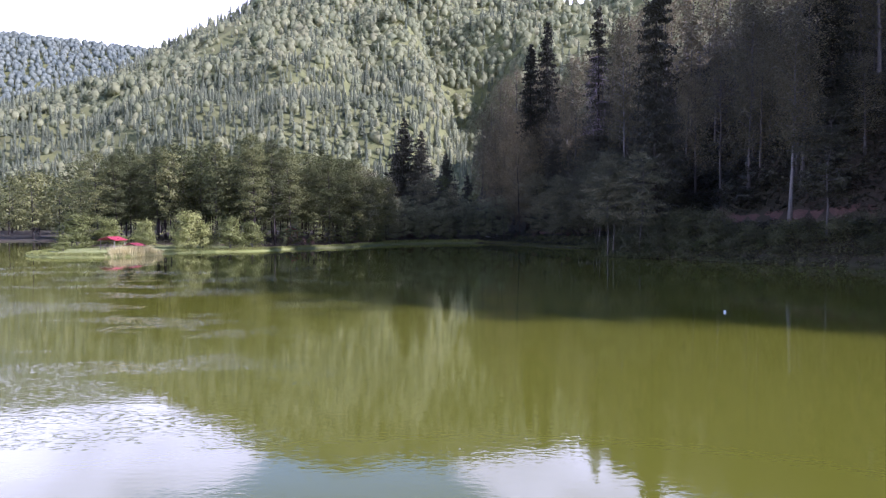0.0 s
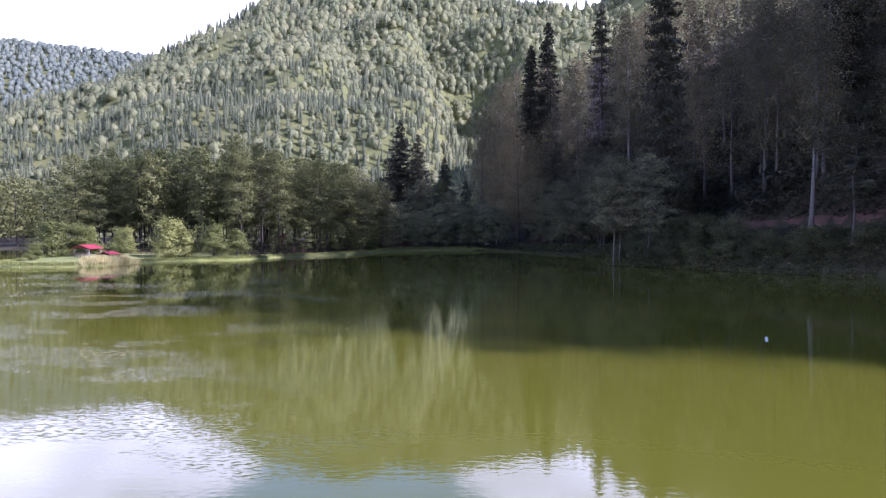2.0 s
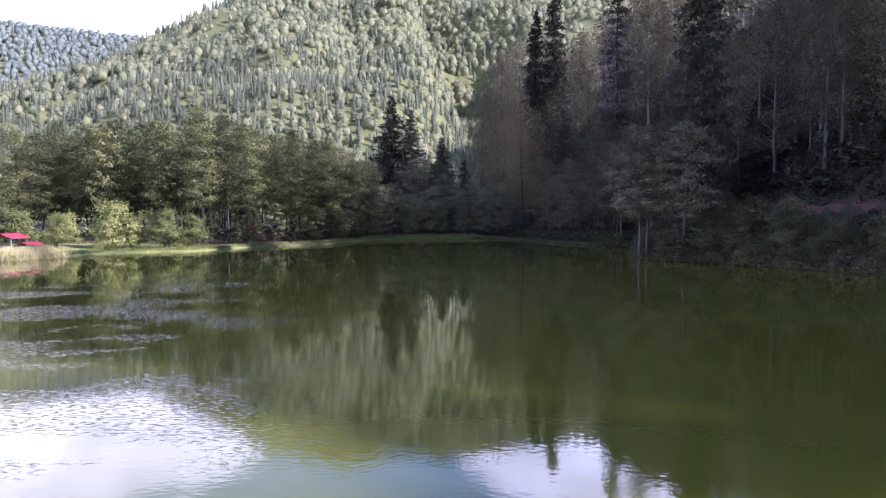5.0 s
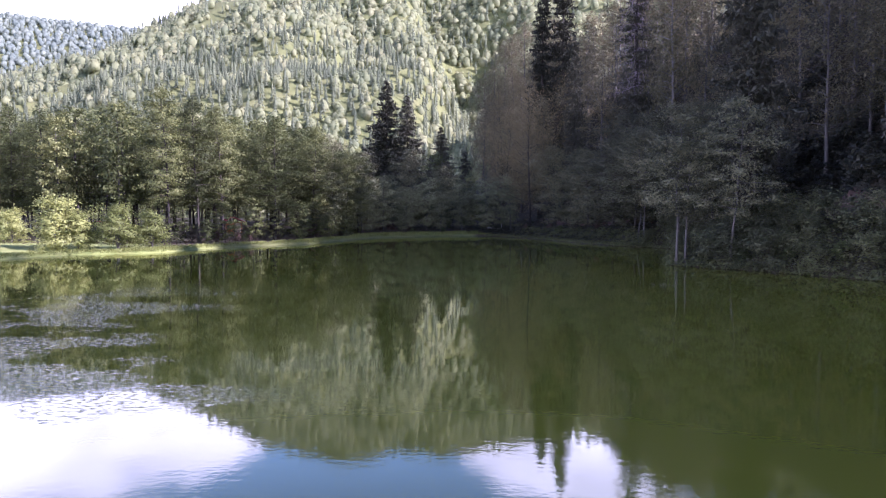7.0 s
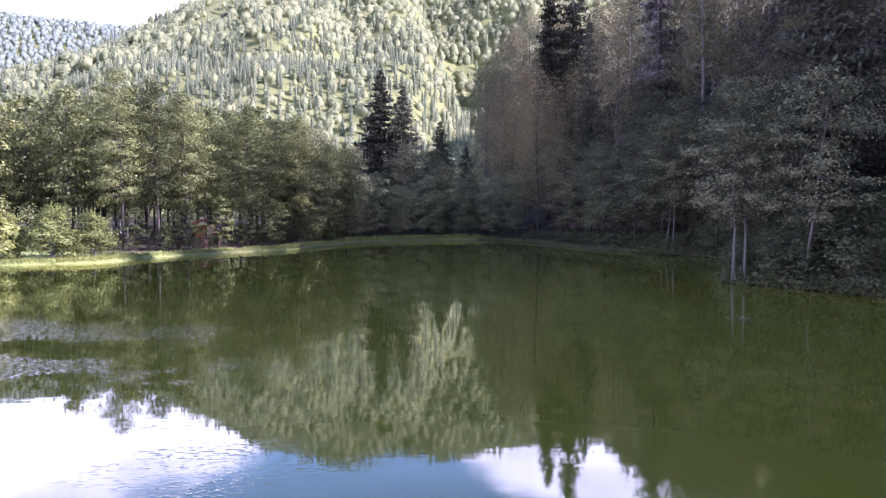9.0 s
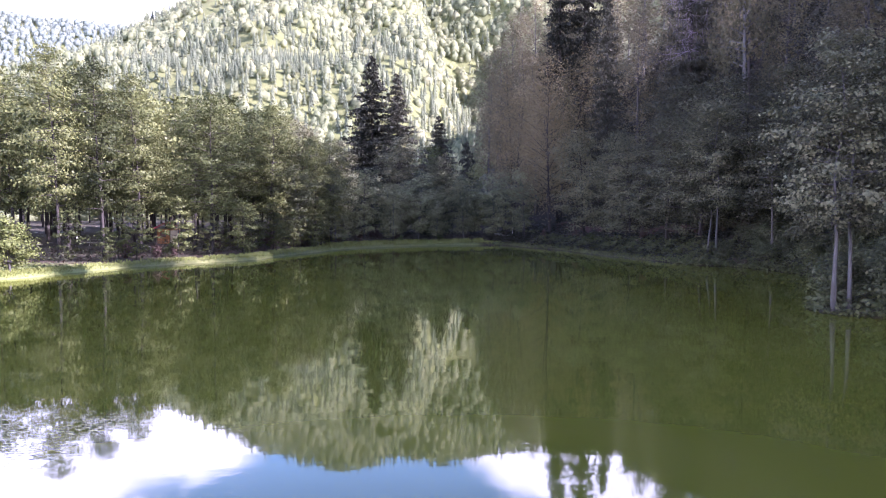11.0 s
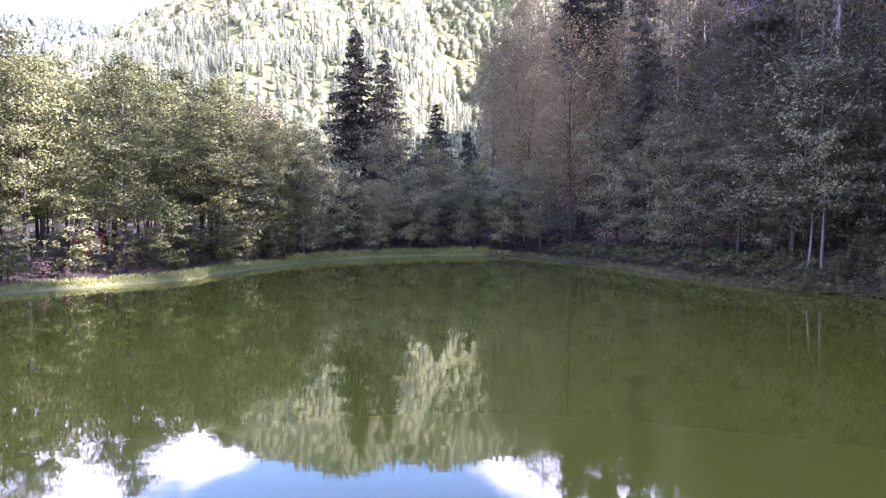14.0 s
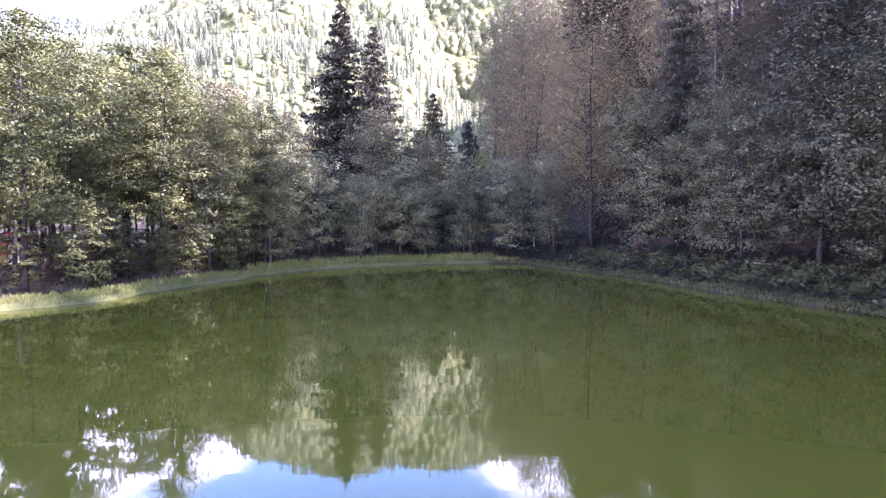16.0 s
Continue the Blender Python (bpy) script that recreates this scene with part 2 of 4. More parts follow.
def ground_material():
    m, n, l = material("forest_ground")
    big = noise_node(n, l, 0.06, 6)
    mid = noise_node(n, l, 0.6, 5)
    fine = noise_node(n, l, 7.0, 4)
    s1 = n.new("ShaderNodeMath"); s1.operation = "MULTIPLY_ADD"; s1.inputs[1].default_value = 0.45
    s2 = n.new("ShaderNodeMath"); s2.operation = "MULTIPLY_ADD"; s2.inputs[1].default_value = 0.35
    s3 = n.new("ShaderNodeMath"); s3.operation = "MULTIPLY"; s3.inputs[1].default_value = 0.25
    l.new(fine.outputs["Fac"], s3.inputs[0])
    l.new(mid.outputs["Fac"], s2.inputs[0]); l.new(s3.outputs[0], s2.inputs[2])
    l.new(big.outputs["Fac"], s1.inputs[0]); l.new(s2.outputs[0], s1.inputs[2])
    soil = ramp_node(n, l, s1.outputs[0], [(0.36, (0.024, 0.017, 0.01)), (0.48, (0.05, 0.036, 0.02)), (0.58, (0.046, 0.041, 0.018)), (0.7, (0.07, 0.06, 0.028))])
    lawn = ramp_node(n, l, s1.outputs[0], [(0.36, (0.16, 0.195, 0.055)), (0.5, (0.25, 0.285, 0.075)), (0.62, (0.33, 0.335, 0.11)), (0.74, (0.38, 0.34, 0.16))])
    at = n.new("ShaderNodeAttribute"); at.attribute_name = "grass"
    r = n.new("ShaderNodeMix"); r.data_type = "RGBA"
    l.new(at.outputs["Fac"], r.inputs["Factor"]); l.new(soil.outputs["Color"], r.inputs[6]); l.new(lawn.outputs["Color"], r.inputs[7])
    p = n.new("ShaderNodeBsdfPrincipled")
    p.inputs["Roughness"].default_value = 0.95
    bp = n.new("ShaderNodeBump"); bp.inputs["Strength"].default_value = 0.7; bp.inputs["Distance"].default_value = 0.12
    l.new(fine.outputs["Fac"], bp.inputs["Height"]); l.new(bp.outputs[0], p.inputs["Normal"])
    l.new(r.outputs[2], p.inputs["Base Color"])
    o = n.new("ShaderNodeOutputMaterial")
    l.new(p.outputs[0], o.inputs["Surface"])
    return m


def water_material():
    """Turbid green lake water: calm, with patches roughened by wind."""
    m, n, l = material("lake_water")
    p = n.new("ShaderNodeBsdfPrincipled")
    p.inputs["IOR"].default_value = 1.385
    p.inputs["Roughness"].default_value = 0.03
    murk = noise_node(n, l, 0.03, 3)
    r = ramp_node(n, l, murk.outputs["Fac"], [(0.3, (0.104, 0.108, 0.011)), (0.7, (0.131, 0.134, 0.015))])
    l.new(r.outputs["Color"], p.inputs["Base Color"])
    t = n.new("ShaderNodeTexCoord")
    sep = n.new("ShaderNodeSeparateXYZ")
    l.new(t.outputs["Object"], sep.inputs["Vector"])

    def band(axis, lo, hi, to_lo=0.0, to_hi=1.0):
        r = n.new("ShaderNodeMapRange"); r.interpolation_type = "SMOOTHSTEP"
        for key, v in zip(("From Min", "From Max", "To Min", "To Max"), (lo, hi, to_lo, to_hi)):
            r.inputs[key].default_value = v
        l.new(axis, r.inputs["Value"])
        return r.outputs["Result"]

    def calc(op, p, q):
        m = n.new("ShaderNodeMath"); m.operation = op
        for k, v in enumerate((p, q)):
            if isinstance(v, (int, float)):
                m.inputs[k].default_value = v
            else:
                l.new(v, m.inputs[k])
        return m.outputs[0]

    # long gentle swell everywhere, fine ripples on the open water, steep little wavelets in wind patches
    swell = noise_node(n, l, 0.55, 2, (1.0, 2.2, 1.0))
    fine = noise_node(n, l, 4.2, 2, (1.0, 1.5, 1.0))
    steep = noise_node(n, l, 4.4, 2, (1.0, 1.9, 1.0))
    patch = noise_node(n, l, 0.09, 5, (1.0, 1.8, 1.0))
    patch.inputs["Roughness"].default_value = 0.62
    open_water = band(sep.outputs["Y"], 66.0, 46.0, 0.0015, 0.055)
    west = band(sep.outputs["X"], 4.0, -20.0)
    reach = band(sep.outputs["Y"], 100.0, 62.0)
    gusts = calc("MULTIPLY", calc("MULTIPLY", west, reach), band(patch.outputs["Fac"], 0.47, 0.6))
    crests = calc("MAXIMUM", calc("SUBTRACT", steep.outputs["Fac"], 0.53), 0.0)
    total = calc("ADD", calc("MULTIPLY", swell.outputs["Fac"], 0.06), calc("MULTIPLY", fine.outputs["Fac"], open_water))
    total = calc("ADD", total, calc("MULTIPLY", crests, calc("MULTIPLY", gusts, 2.3)))
    bp = n.new("ShaderNodeBump"); bp.inputs["Strength"].default_value = 1.0; bp.inputs["Distance"].default_value = 0.03
    l.new(total, bp.inputs["Height"]); l.new(bp.outputs[0], p.inputs["Normal"])
    o = n.new("ShaderNodeOutputMaterial")
    l.new(p.outputs[0], o.inputs["Surface"])
    return m


GROUND = ground_material()
WATER = water_material()

# ---- mesh tools ----


class Geo:
    """Collects vertices and four-sided faces."""

    def __init__(self):
        self.v, self.f, self.n, self.soft = [], [], 0, []

    def add(self, v, f):
        v = np.asarray(v, float)
        self.v.append(v)
        self.f.append(np.asarray(f, int) + self.n)
        self.n += len(v)

    def tube(self, pts, radii, sides=6):
        pts = np.asarray(pts, float)
        tang = np.gradient(pts, axis=0)
        tang /= np.linalg.norm(tang, axis=1)[:, None] + 1e-9
        ref = np.array([0.0, 0, 1]) if abs(tang[0][2]) < 0.8 else np.array([1.0, 0, 0])
        a = np.cross(tang, ref); a /= np.linalg.norm(a, axis=1)[:, None] + 1e-9
        b = np.cross(tang, a)
        ang = np.linspace(0, 2 * np.pi, sides, endpoint=False)
        ring = np.cos(ang)[None, :, None] * a[:, None] + np.sin(ang)[None, :, None] * b[:, None]
        v = (pts[:, None] + ring * np.asarray(radii)[:, None, None]).reshape(-1, 3)
        f = []
        for i in range(len(pts) - 1):
            for j in range(sides):
                k = (j + 1) % sides
                f.append((i * sides + j, i * sides + k, (i + 1) * sides + k, (i + 1) * sides + j))
        self.add(v, f)
        top = (len(pts) - 1) * sides
        if sides == 4:
            self.f[-1] = np.vstack([self.f[-1], self.f[-1][0] * 0 + (self.n - len(v)) + np.array([top, top + 1, top + 2, top + 3]), (self.n - len(v)) + np.array([3, 2, 1, 0])])
        elif sides == 6:
            o = self.n - len(v)
            self.f[-1] = np.vstack([self.f[-1], o + np.array([[top, top + 1, top + 2, top + 3], [top, top + 3, top + 4, top + 5], [3, 2, 1, 0], [5, 4, 3, 0]])])

    def leaves(self, rng, c, length, width, up=0.5, fold=0.15, hang=0.0, out=0.0, round_to=None):
        """Kite-shaped leaf sprays at the places c; round_to: the outward way of the foliage mass round each."""
        c = np.asarray(c, float)
        k = len(c)
        nrm = rng.normal(size=(k, 3)); nrm /= np.linalg.norm(nrm, axis=1)[:, None]
        nrm[:, 2] = np.abs(nrm[:, 2]) + up
        if out:
            far = np.hypot(c[:, 0], c[:, 1])[:, None]
            nrm[:, :2] += out * c[:, :2] / (far + 0.5)
        if round_to is not None:
            nrm += 0.7 * round_to
        nrm /= np.linalg.norm(nrm, axis=1)[:, None]
        a = np.cross(nrm, rng.normal(size=(k, 3))); a /= np.linalg.norm(a, axis=1)[:, None] + 1e-9
        b = np.cross(nrm, a)
        a[:, 2] -= hang
        s = rng.uniform(0.6, 1.35, k)[:, None]
        L, W = length * s / 2, width * s / 2
        v = np.stack([c - a * L, c - b * W + nrm * fold * W, c + a * L, c + b * W + nrm * fold * W], axis=1).reshape(-1, 3)
        self.add(v, np.arange(4 * k).reshape(-1, 4))
        if round_to is not None:
            soft = round_to + 0.5 * nrm
            self.soft.append(np.repeat(soft / (np.linalg.norm(soft, axis=1)[:, None] + 1e-9), 4, axis=0))

    def mesh(self, name, mat, smooth=False, tone=None):
        v, f = np.vstack(self.v), np.vstack(self.f)
        me = bpy.data.meshes.new(name)
        me.vertices.add(len(v)); me.vertices.foreach_set("co", v.ravel())
        me.loops.add(f.size); me.loops.foreach_set("vertex_index", f.ravel().astype(np.int32))
        me.polygons.add(len(f)); me.polygons.foreach_set("loop_start", np.arange(0, f.size, 4, dtype=np.int32))
        if smooth:
            me.polygons.foreach_set("use_smooth", np.ones(len(f), bool))
        if tone is not None:
            at = me.attributes.new("tone", "FLOAT", "POINT")
            at.data.foreach_set("value", tone.astype(np.float32))
        me.materials.append(mat)
        me.update(calc_edges=True)
        if self.soft:
            me.polygons.foreach_set("use_smooth", np.ones(len(f), bool))
            me.normals_split_custom_set_from_vertices(np.vstack(self.soft))
        return me


def part_mesh(name, me, parent, label=""):
    ob = new(name, me)
    ob.parent = parent
    if label:
        tagged(ob, label)
    return ob


def part(name, bm, mat, parent, label=""):
    me = bpy.data.meshes.new(name)
    bm.to_mesh(me); bm.free()
    me.materials.append(mat)
    return part_mesh(name, me, parent, label)


def box(sx, sy, sz, m=None, bevel=0.01):
    bm = bmesh.new()
    bmesh.ops.create_cube(bm, size=1, matrix=(m or Matrix()) @ Matrix.Diagonal((sx, sy, sz, 1)))
    if bevel:
        bmesh.ops.bevel(bm, geom=bm.edges[:], offset=bevel, segments=1, affect="EDGES")
    return bm


# ---- plan of the lake and the land ----
SHORE = [(-300, -160), (-300, 150), (-140, 188), (-110, 192), (-90, 182), (-80, 160), (-72, 140), (-67, 122), (-63, 107), (-57, 101), (-50, 100), (-45, 103),
         (-42.5, 115), (-38.5, 119.5), (-32, 122.5), (-29, 131), (-24, 138), (-18, 144), (-16.5, 150), (-14, 156), (-11, 164), (-6.5, 169), (-1, 172), (4, 174),
         (10, 174), (13, 170.5), (15, 166), (18.5, 159.5), (21, 151.5), (23, 146), (25.5, 140.5), (27.5, 136), (31, 133), (33, 127), (33, 118), (29, 110),
         (24.5, 106), (23.5, 104), (26, 101), (29, 97), (33, 92), (36.5, 86), (43, 81.5), (49, 77), (54, 70), (57, 58), (59, 40), (63, 10), (73, -30), (112, -160)]


def rounded(poly, steps=4):
    p = np.array(poly, float)
    out = []
    for i in range(len(p)):
        p0, p1, p2, p3 = p[i - 1], p[i], p[(i + 1) % len(p)], p[(i + 2) % len(p)]
        for s in np.arange(steps) / steps:
            out.append(0.5 * (2 * p1 + (p2 - p0) * s + (2 * p0 - 5 * p1 + 4 * p2 - p3) * s * s + (3 * p1 - p0 - 3 * p2 + p3) * s ** 3))
    return np.array(out)


LAKE = rounded(SHORE)


def shore_distance(x, y):
    """Metres from the waterline: positive on land."""
    x, y = np.atleast_1d(np.asarray(x, float)), np.atleast_1d(np.asarray(y, float))
    best = np.full(x.shape, 1e9)
    inside = np.zeros(x.shape, bool)
    for (x1, y1), (x2, y2) in zip(LAKE, np.roll(LAKE, -1, 0)):
        dx, dy = x2 - x1, y2 - y1
        s = np.clip(((x - x1) * dx + (y - y1) * dy) / (dx * dx + dy * dy + 1e-9), 0, 1)
        best = np.minimum(best, np.hypot(x - x1 - s * dx, y - y1 - s * dy))
        cross = (y1 > y) != (y2 > y)
        with np.errstate(divide="ignore", invalid="ignore"):
            inside ^= cross & (x < dx * (y - y1) / (dy if dy else 1e-9) + x1)
    return np.where(inside, -best, best)


def waves(x, y, size, seed):
    """Smooth unevenness, about -1 to 1."""
    a = np.zeros_like(x)
    r = np.random.default_rng(seed)
    for k in range(5):
        th, ph = r.uniform(0, 6.28), r.uniform(0, 6.28)
        w = 6.28 / size * 1.55 ** k
        a = a + np.sin((x * np.cos(th) + y * np.sin(th)) * w + ph + 1.3 * np.sin((x * np.sin(th) - y * np.cos(th)) * w * 0.6 + ph)) * 0.62 ** k
    return a / 2.0


FOOT_Y = [-400, -150, -30, 10, 40, 60, 70, 77, 86, 97, 104, 115, 130, 136, 150, 160, 170, 180, 200, 260, 330, 500, 900]
FOOT_X = [160, 115, 74, 64, 60, 58, 56, 50, 38, 31, 28, 34, 34, 30, 23, 20, 15, 12, 7, -10, -14, 40, 260]
RIDGE_U = [-2.5, -1.2, -0.8, -0.62, -0.56, -0.48, -0.386, -0.306, -0.242, -0.147, -0.05, 0.013, 0.06, 0.13, 0.2, 0.3, 0.6, 2.5]
RIDGE_D = [700, 750, 800, 820, 870, 950, 1080, 1120, 1150, 1150, 1150, 1170, 1250, 1300, 1300, 1300, 1250, 1200]
RIDGE_Z = [60, 80, 100, 128, 150, 188, 258, 312, 360, 384, 384, 378, 396, 405, 405, 410, 400, 380]


def hill_rise(x, y):
    """Metres inland from the foot of the steep wooded hillside."""
    return (x - np.interp(y, FOOT_Y, FOOT_X)) * 0.86


def land(x, y):
    """Height of the ground."""
    x, y = np.atleast_1d(np.asarray(x, float)), np.atleast_1d(np.asarray(y, float))
    d = shore_distance(x, y)
    flat = np.where(d > 0, 0.32 * np.clip(d / 0.5, 0, 1) + 0.028 * np.clip(d, 0, 60), np.maximum(-3.0, 0.35 * d - 0.15))
    flat = flat + np.clip(d / 6, 0, 1) * 0.18 * waves(x, y, 17, 4)
    # steep hillside with a narrow terrace above the bank
    h = hill_rise(x, y)
    terrace = np.interp(y, [60, 112, 135, 150, 170, 200], [4.2, 4.0, 2.6, 1.4, 1.0, 1.0])
    bank = terrace * np.clip((h + 0.5) / 4.0, 0, 1) ** 0.8
    crest = np.interp(y, [-150, 30, 55, 86, 105, 118, 135, 160, 260, 500], [124, 131, 152, 144, 134, 130, 130, 118, 92, 95])
    # the hill ends in a steep shoulder that runs out along the sun's way
    crest = np.minimum(crest, np.interp(y + 0.4 * (x - 60), [0, 11, 16, 19, 26, 34, 50, 70], [6, 9, 60, 84, 106, 120, 140, 155]))
    steep = np.interp(y, [-20, 45, 76, 105, 125, 150, 200], [1.95, 1.85, 1.35, 1.2, 1.22, 1.1, 0.92]) * np.clip(h - 8.5, 0, None)
    steep = steep / (1 + (steep / crest) ** 3) ** (1 / 3) + np.clip(h / 30, 0, 1) * 1.6 * waves(x, y, 28, 9)
    right = np.where(h > -0.5, np.maximum(bank + np.where(h > 8.5, steep, 0), 0), 0)
    # mountain behind
    r = np.hypot(x, y) * 0 + np.maximum(y, 1.0)
    u = np.clip(x / r, -2.5, 2.5)
    rd, rz = np.interp(u, RIDGE_U, RIDGE_D), np.interp(u, RIDGE_U, RIDGE_Z)
    foot = 290.0
    s = (y - foot) / (rd - foot)
    mount = np.where(s <= 1, rz * np.clip(s, 0, 1) ** 1.08, rz * np.exp(-np.clip(s - 1, 0, None) * 2.2))
    rough = np.clip(s * 4, 0, 1) * np.clip(1.6 - s, 0, 1)
    mount = mount + rough * (17 * waves(x, y, 230, 2) + 8 * waves(x, y, 80, 3))
    # a gully that runs up the face: sharp lit crest on one side, long shaded wall on the other
    gx = np.interp(y, [300, 520, 700, 870, 1100, 1300], [25, 38, 30, 8, -68, -140])
    side = (x - gx) / np.where(x < gx, 34, 75)
    mount = mount - rough * 100 * np.clip((1190 - y) / 260, 0, 1) * np.exp(-side ** 2) * np.clip((y - 330) / 200, 0, 1)
    gx2 = np.interp(y, [300, 560, 800, 1100], [-62, -60, -90, -210])
    side = (x - gx2) / np.where(x < gx2, 26, 60)
    mount = mount - rough * 34 * np.clip((1050 - y) / 200, 0, 1) * np.exp(-side ** 2) * np.clip((y - 420) / 150, 0, 1)
    # low spur before the mountain
    sx = (x + 105 + 0.12 * (y - 480)) / 150
    spur = 26 * np.exp(-sx ** 2) * np.exp(-((y - 500) / 110) ** 2)
    far = np.where(y > 1300, np.clip((y - 1300) / 1000, 0, 1) * np.interp(x / r, [-1.6, -0.9, -0.62, -0.5, -0.39, -0.3, 0.1], [525, 565, 612, 578, 545, 415, 200]) * np.exp(-((y - 2400) / 1100) ** 2), 0)
    # unseen rise behind and across the water, added to block low sky light
    back = np.hypot(np.clip(-y - 165, 0, None), np.clip(-x - 305, 0, None) * (y < 120)) / 300
    flat = flat + np.where(d > 0, 62 * np.clip(back, 0, 1) ** 0.9, 0) * (x < 330)
    z = flat + right
    z = np.where(d > 0, z + np.clip(mount + spur * (y > 290), 0, None) + far, z)
    return z


def ground_at(x, y):
    return float(land(x, y)[0])


def spread(start, stop, step, grow, limit):
    out = list(np.arange(start, stop, step))
    s, v = step, out[-1]
    while v < limit:
        s *= grow
        v += s
        out.append(v)
    return out


def ground():
    xs = spread(0, 62, 1.5, 1.1, 4500)
    xl = spread(0, 74, 1.5, 1.1, 4500)
    xs = np.array([-v for v in xl[:0:-1]] + xs)
    yf = spread(62, 200, 1.5, 1.045, 4600)
    yb = spread(0, 6, 3, 1.15, 4590)
    ys = np.array([62 - v for v in yb[:0:-1]] + yf)
    gx, gy = np.meshgrid(xs, ys)
    z = land(gx.ravel(), gy.ravel())
    v = np.column_stack([gx.ravel(), gy.ravel(), z])
    w = len(xs)
    i = (np.arange(len(ys) - 1)[:, None] * w + np.arange(w - 1)).ravel()
    g = Geo()
    g.add(v, np.column_stack([i, i + 1, i + w + 1, i + w]))
    me = g.mesh("ground", GROUND, smooth=True)
    d = shore_distance(v[:, 0], v[:, 1])
    spit = np.clip((138 - 0.2 * (v[:, 0] + 50) - v[:, 1]) / 5, 0, 1) * (v[:, 0] < -28) * (v[:, 0] > -75) * (v[:, 1] > 95)
    strip = np.clip((2.6 - d) / 1.5, 0, 1) * (v[:, 1] > 130) * (v[:, 0] > -33) * (v[:, 0] < 8)
    at = me.attributes.new("grass", "FLOAT", "POINT")
    at.data.foreach_set("value", np.clip(spit + 0.5 * strip + 0.45 * np.clip((v[:, 1] - 270) / 60, 0, 1), 0, 1).astype(np.float32))
    ob = new("ground", me)
    tagged(ob, "forest floor, grassy shore and wooded mountain slopes", "ground", kind="structure")


def water():
    g = Geo()
    g.add([(-420, -420, 0), (300, -420, 0), (300, 215, 0), (-420, 215, 0)], [(0, 1, 2, 3)])
    tagged(new("water", g.mesh("water", WATER)), "calm turbid green lake with faint ripples", "lake", kind="structure")


ground()
water()

# ---- trees ----


def broadleaf(seed, name, H, clear, radius, limbs, per, leaf, mat, bark, profile, rise=(10, 45), stems=1, spread_z=0.32, sway=0.03, trunk_r=0.011, size=0.55, puff=0.17, up=0.55, label="", category="tree", kindname="crown"):
    """A tapered trunk with limbs and a crown of leaf sprays in uneven tiers."""
    rng = np.random.default_rng(seed)
    wood, crown, tips = Geo(), Geo(), []
    for st in range(stems):
        lean = rng.normal(0, sway, 2) + (0 if stems == 1 else 0.16 * np.array([np.cos(st * 6.28 / stems + seed), np.sin(st * 6.28 / stems + seed)]))
        hh = H * (1 if st == 0 else rng.uniform(0.75, 0.97))
        t = np.linspace(0, 1, 9)
        bend = np.cumsum(rng.normal(0, sway * 0.25, (9, 2)), axis=0)
        tp = np.column_stack([(lean[0] * t + bend[:, 0] * t) * hh, (lean[1] * t + bend[:, 1] * t) * hh, t * hh])
        tp[0, 2] = -0.5
        r0 = hh * trunk_r
        tr = r0 * (1 - 0.93 * t ** 0.9); tr[0] = r0 * 1.35
        wood.tube(tp, tr, 6)
        k = max(3, limbs // stems)
        for i in range(k):
            q = (i + rng.uniform(0.1, 0.9)) / k
            f = clear + (1 - clear) * q * 0.97
            base = np.array([np.interp(f, t, tp[:, c]) for c in range(3)])
            az = i * 2.4 + rng.normal(0, 0.5)
            L = radius * profile(q) * rng.uniform(0.6, 1.2)
            el = radians(rng.uniform(*rise) * (0.6 + 0.7 * q))
            s = np.linspace(0, 1, 3)
            dirn = np.array([np.cos(az) * np.cos(el), np.sin(az) * np.cos(el), np.sin(el)])
            pts = base + s[:, None] * dirn * L + np.column_stack([rng.normal(0, 0.05 * L, 3) * s, rng.normal(0, 0.05 * L, 3) * s, -0.12 * L * s ** 2])
            wood.tube(pts, (0.32 * r0 * (1 - f) + 0.02) * np.array([1, 0.6, 0.12]), 3)
            m = max(2, int(2 + 3.2 * L / max(radius, 0.1) * size / 0.55))
            for j in range(m):
                p = rng.uniform(0.3, 1.05)
                c = np.array([np.interp(min(p, 1), s, pts[:, n]) for n in range(3)]) + rng.normal(0, 0.16 * L * p + 0.05, 3) * (1, 1, 0.5)
                tips.append((c, 0.45 + 0.55 * p))
    weight = np.array([w for _, w in tips])
    cnt = np.maximum(2, (per * weight / weight.sum())).astype(int)
    cs, way = [], []
    for (c, w), nleaf in zip(tips, cnt):
        sp = radius * puff * rng.uniform(0.6, 1.3)
        off = rng.normal(0, 1, (nleaf, 3))
        cs.append(c + off * (sp, sp, sp * spread_z * 1.4))
        way.append(0.45 * off)
    cs, way = np.vstack(cs), np.vstack(way)
    cs[:, 2] = np.maximum(cs[:, 2], 0.08)
    mid = cs - (0, 0, H * (0.5 + 0.5 * clear) * 0.92)
    mid /= np.linalg.norm(mid * (1, 1, 0.6), axis=1)[:, None] + 0.3
    way = way + 0.8 * mid * (1, 1, 0.6) + (0, 0, 0.15)
    crown.leaves(rng, cs, leaf, leaf * 0.72, up=up * 0.5, round_to=way / np.linalg.norm(way, axis=1)[:, None])
    root = new(name)
    part_mesh("trunk", wood.mesh("trunk", bark, smooth=True), root)
    part_mesh(kindname, crown.mesh(kindname, mat), root)
    return tagged(root, label, category)


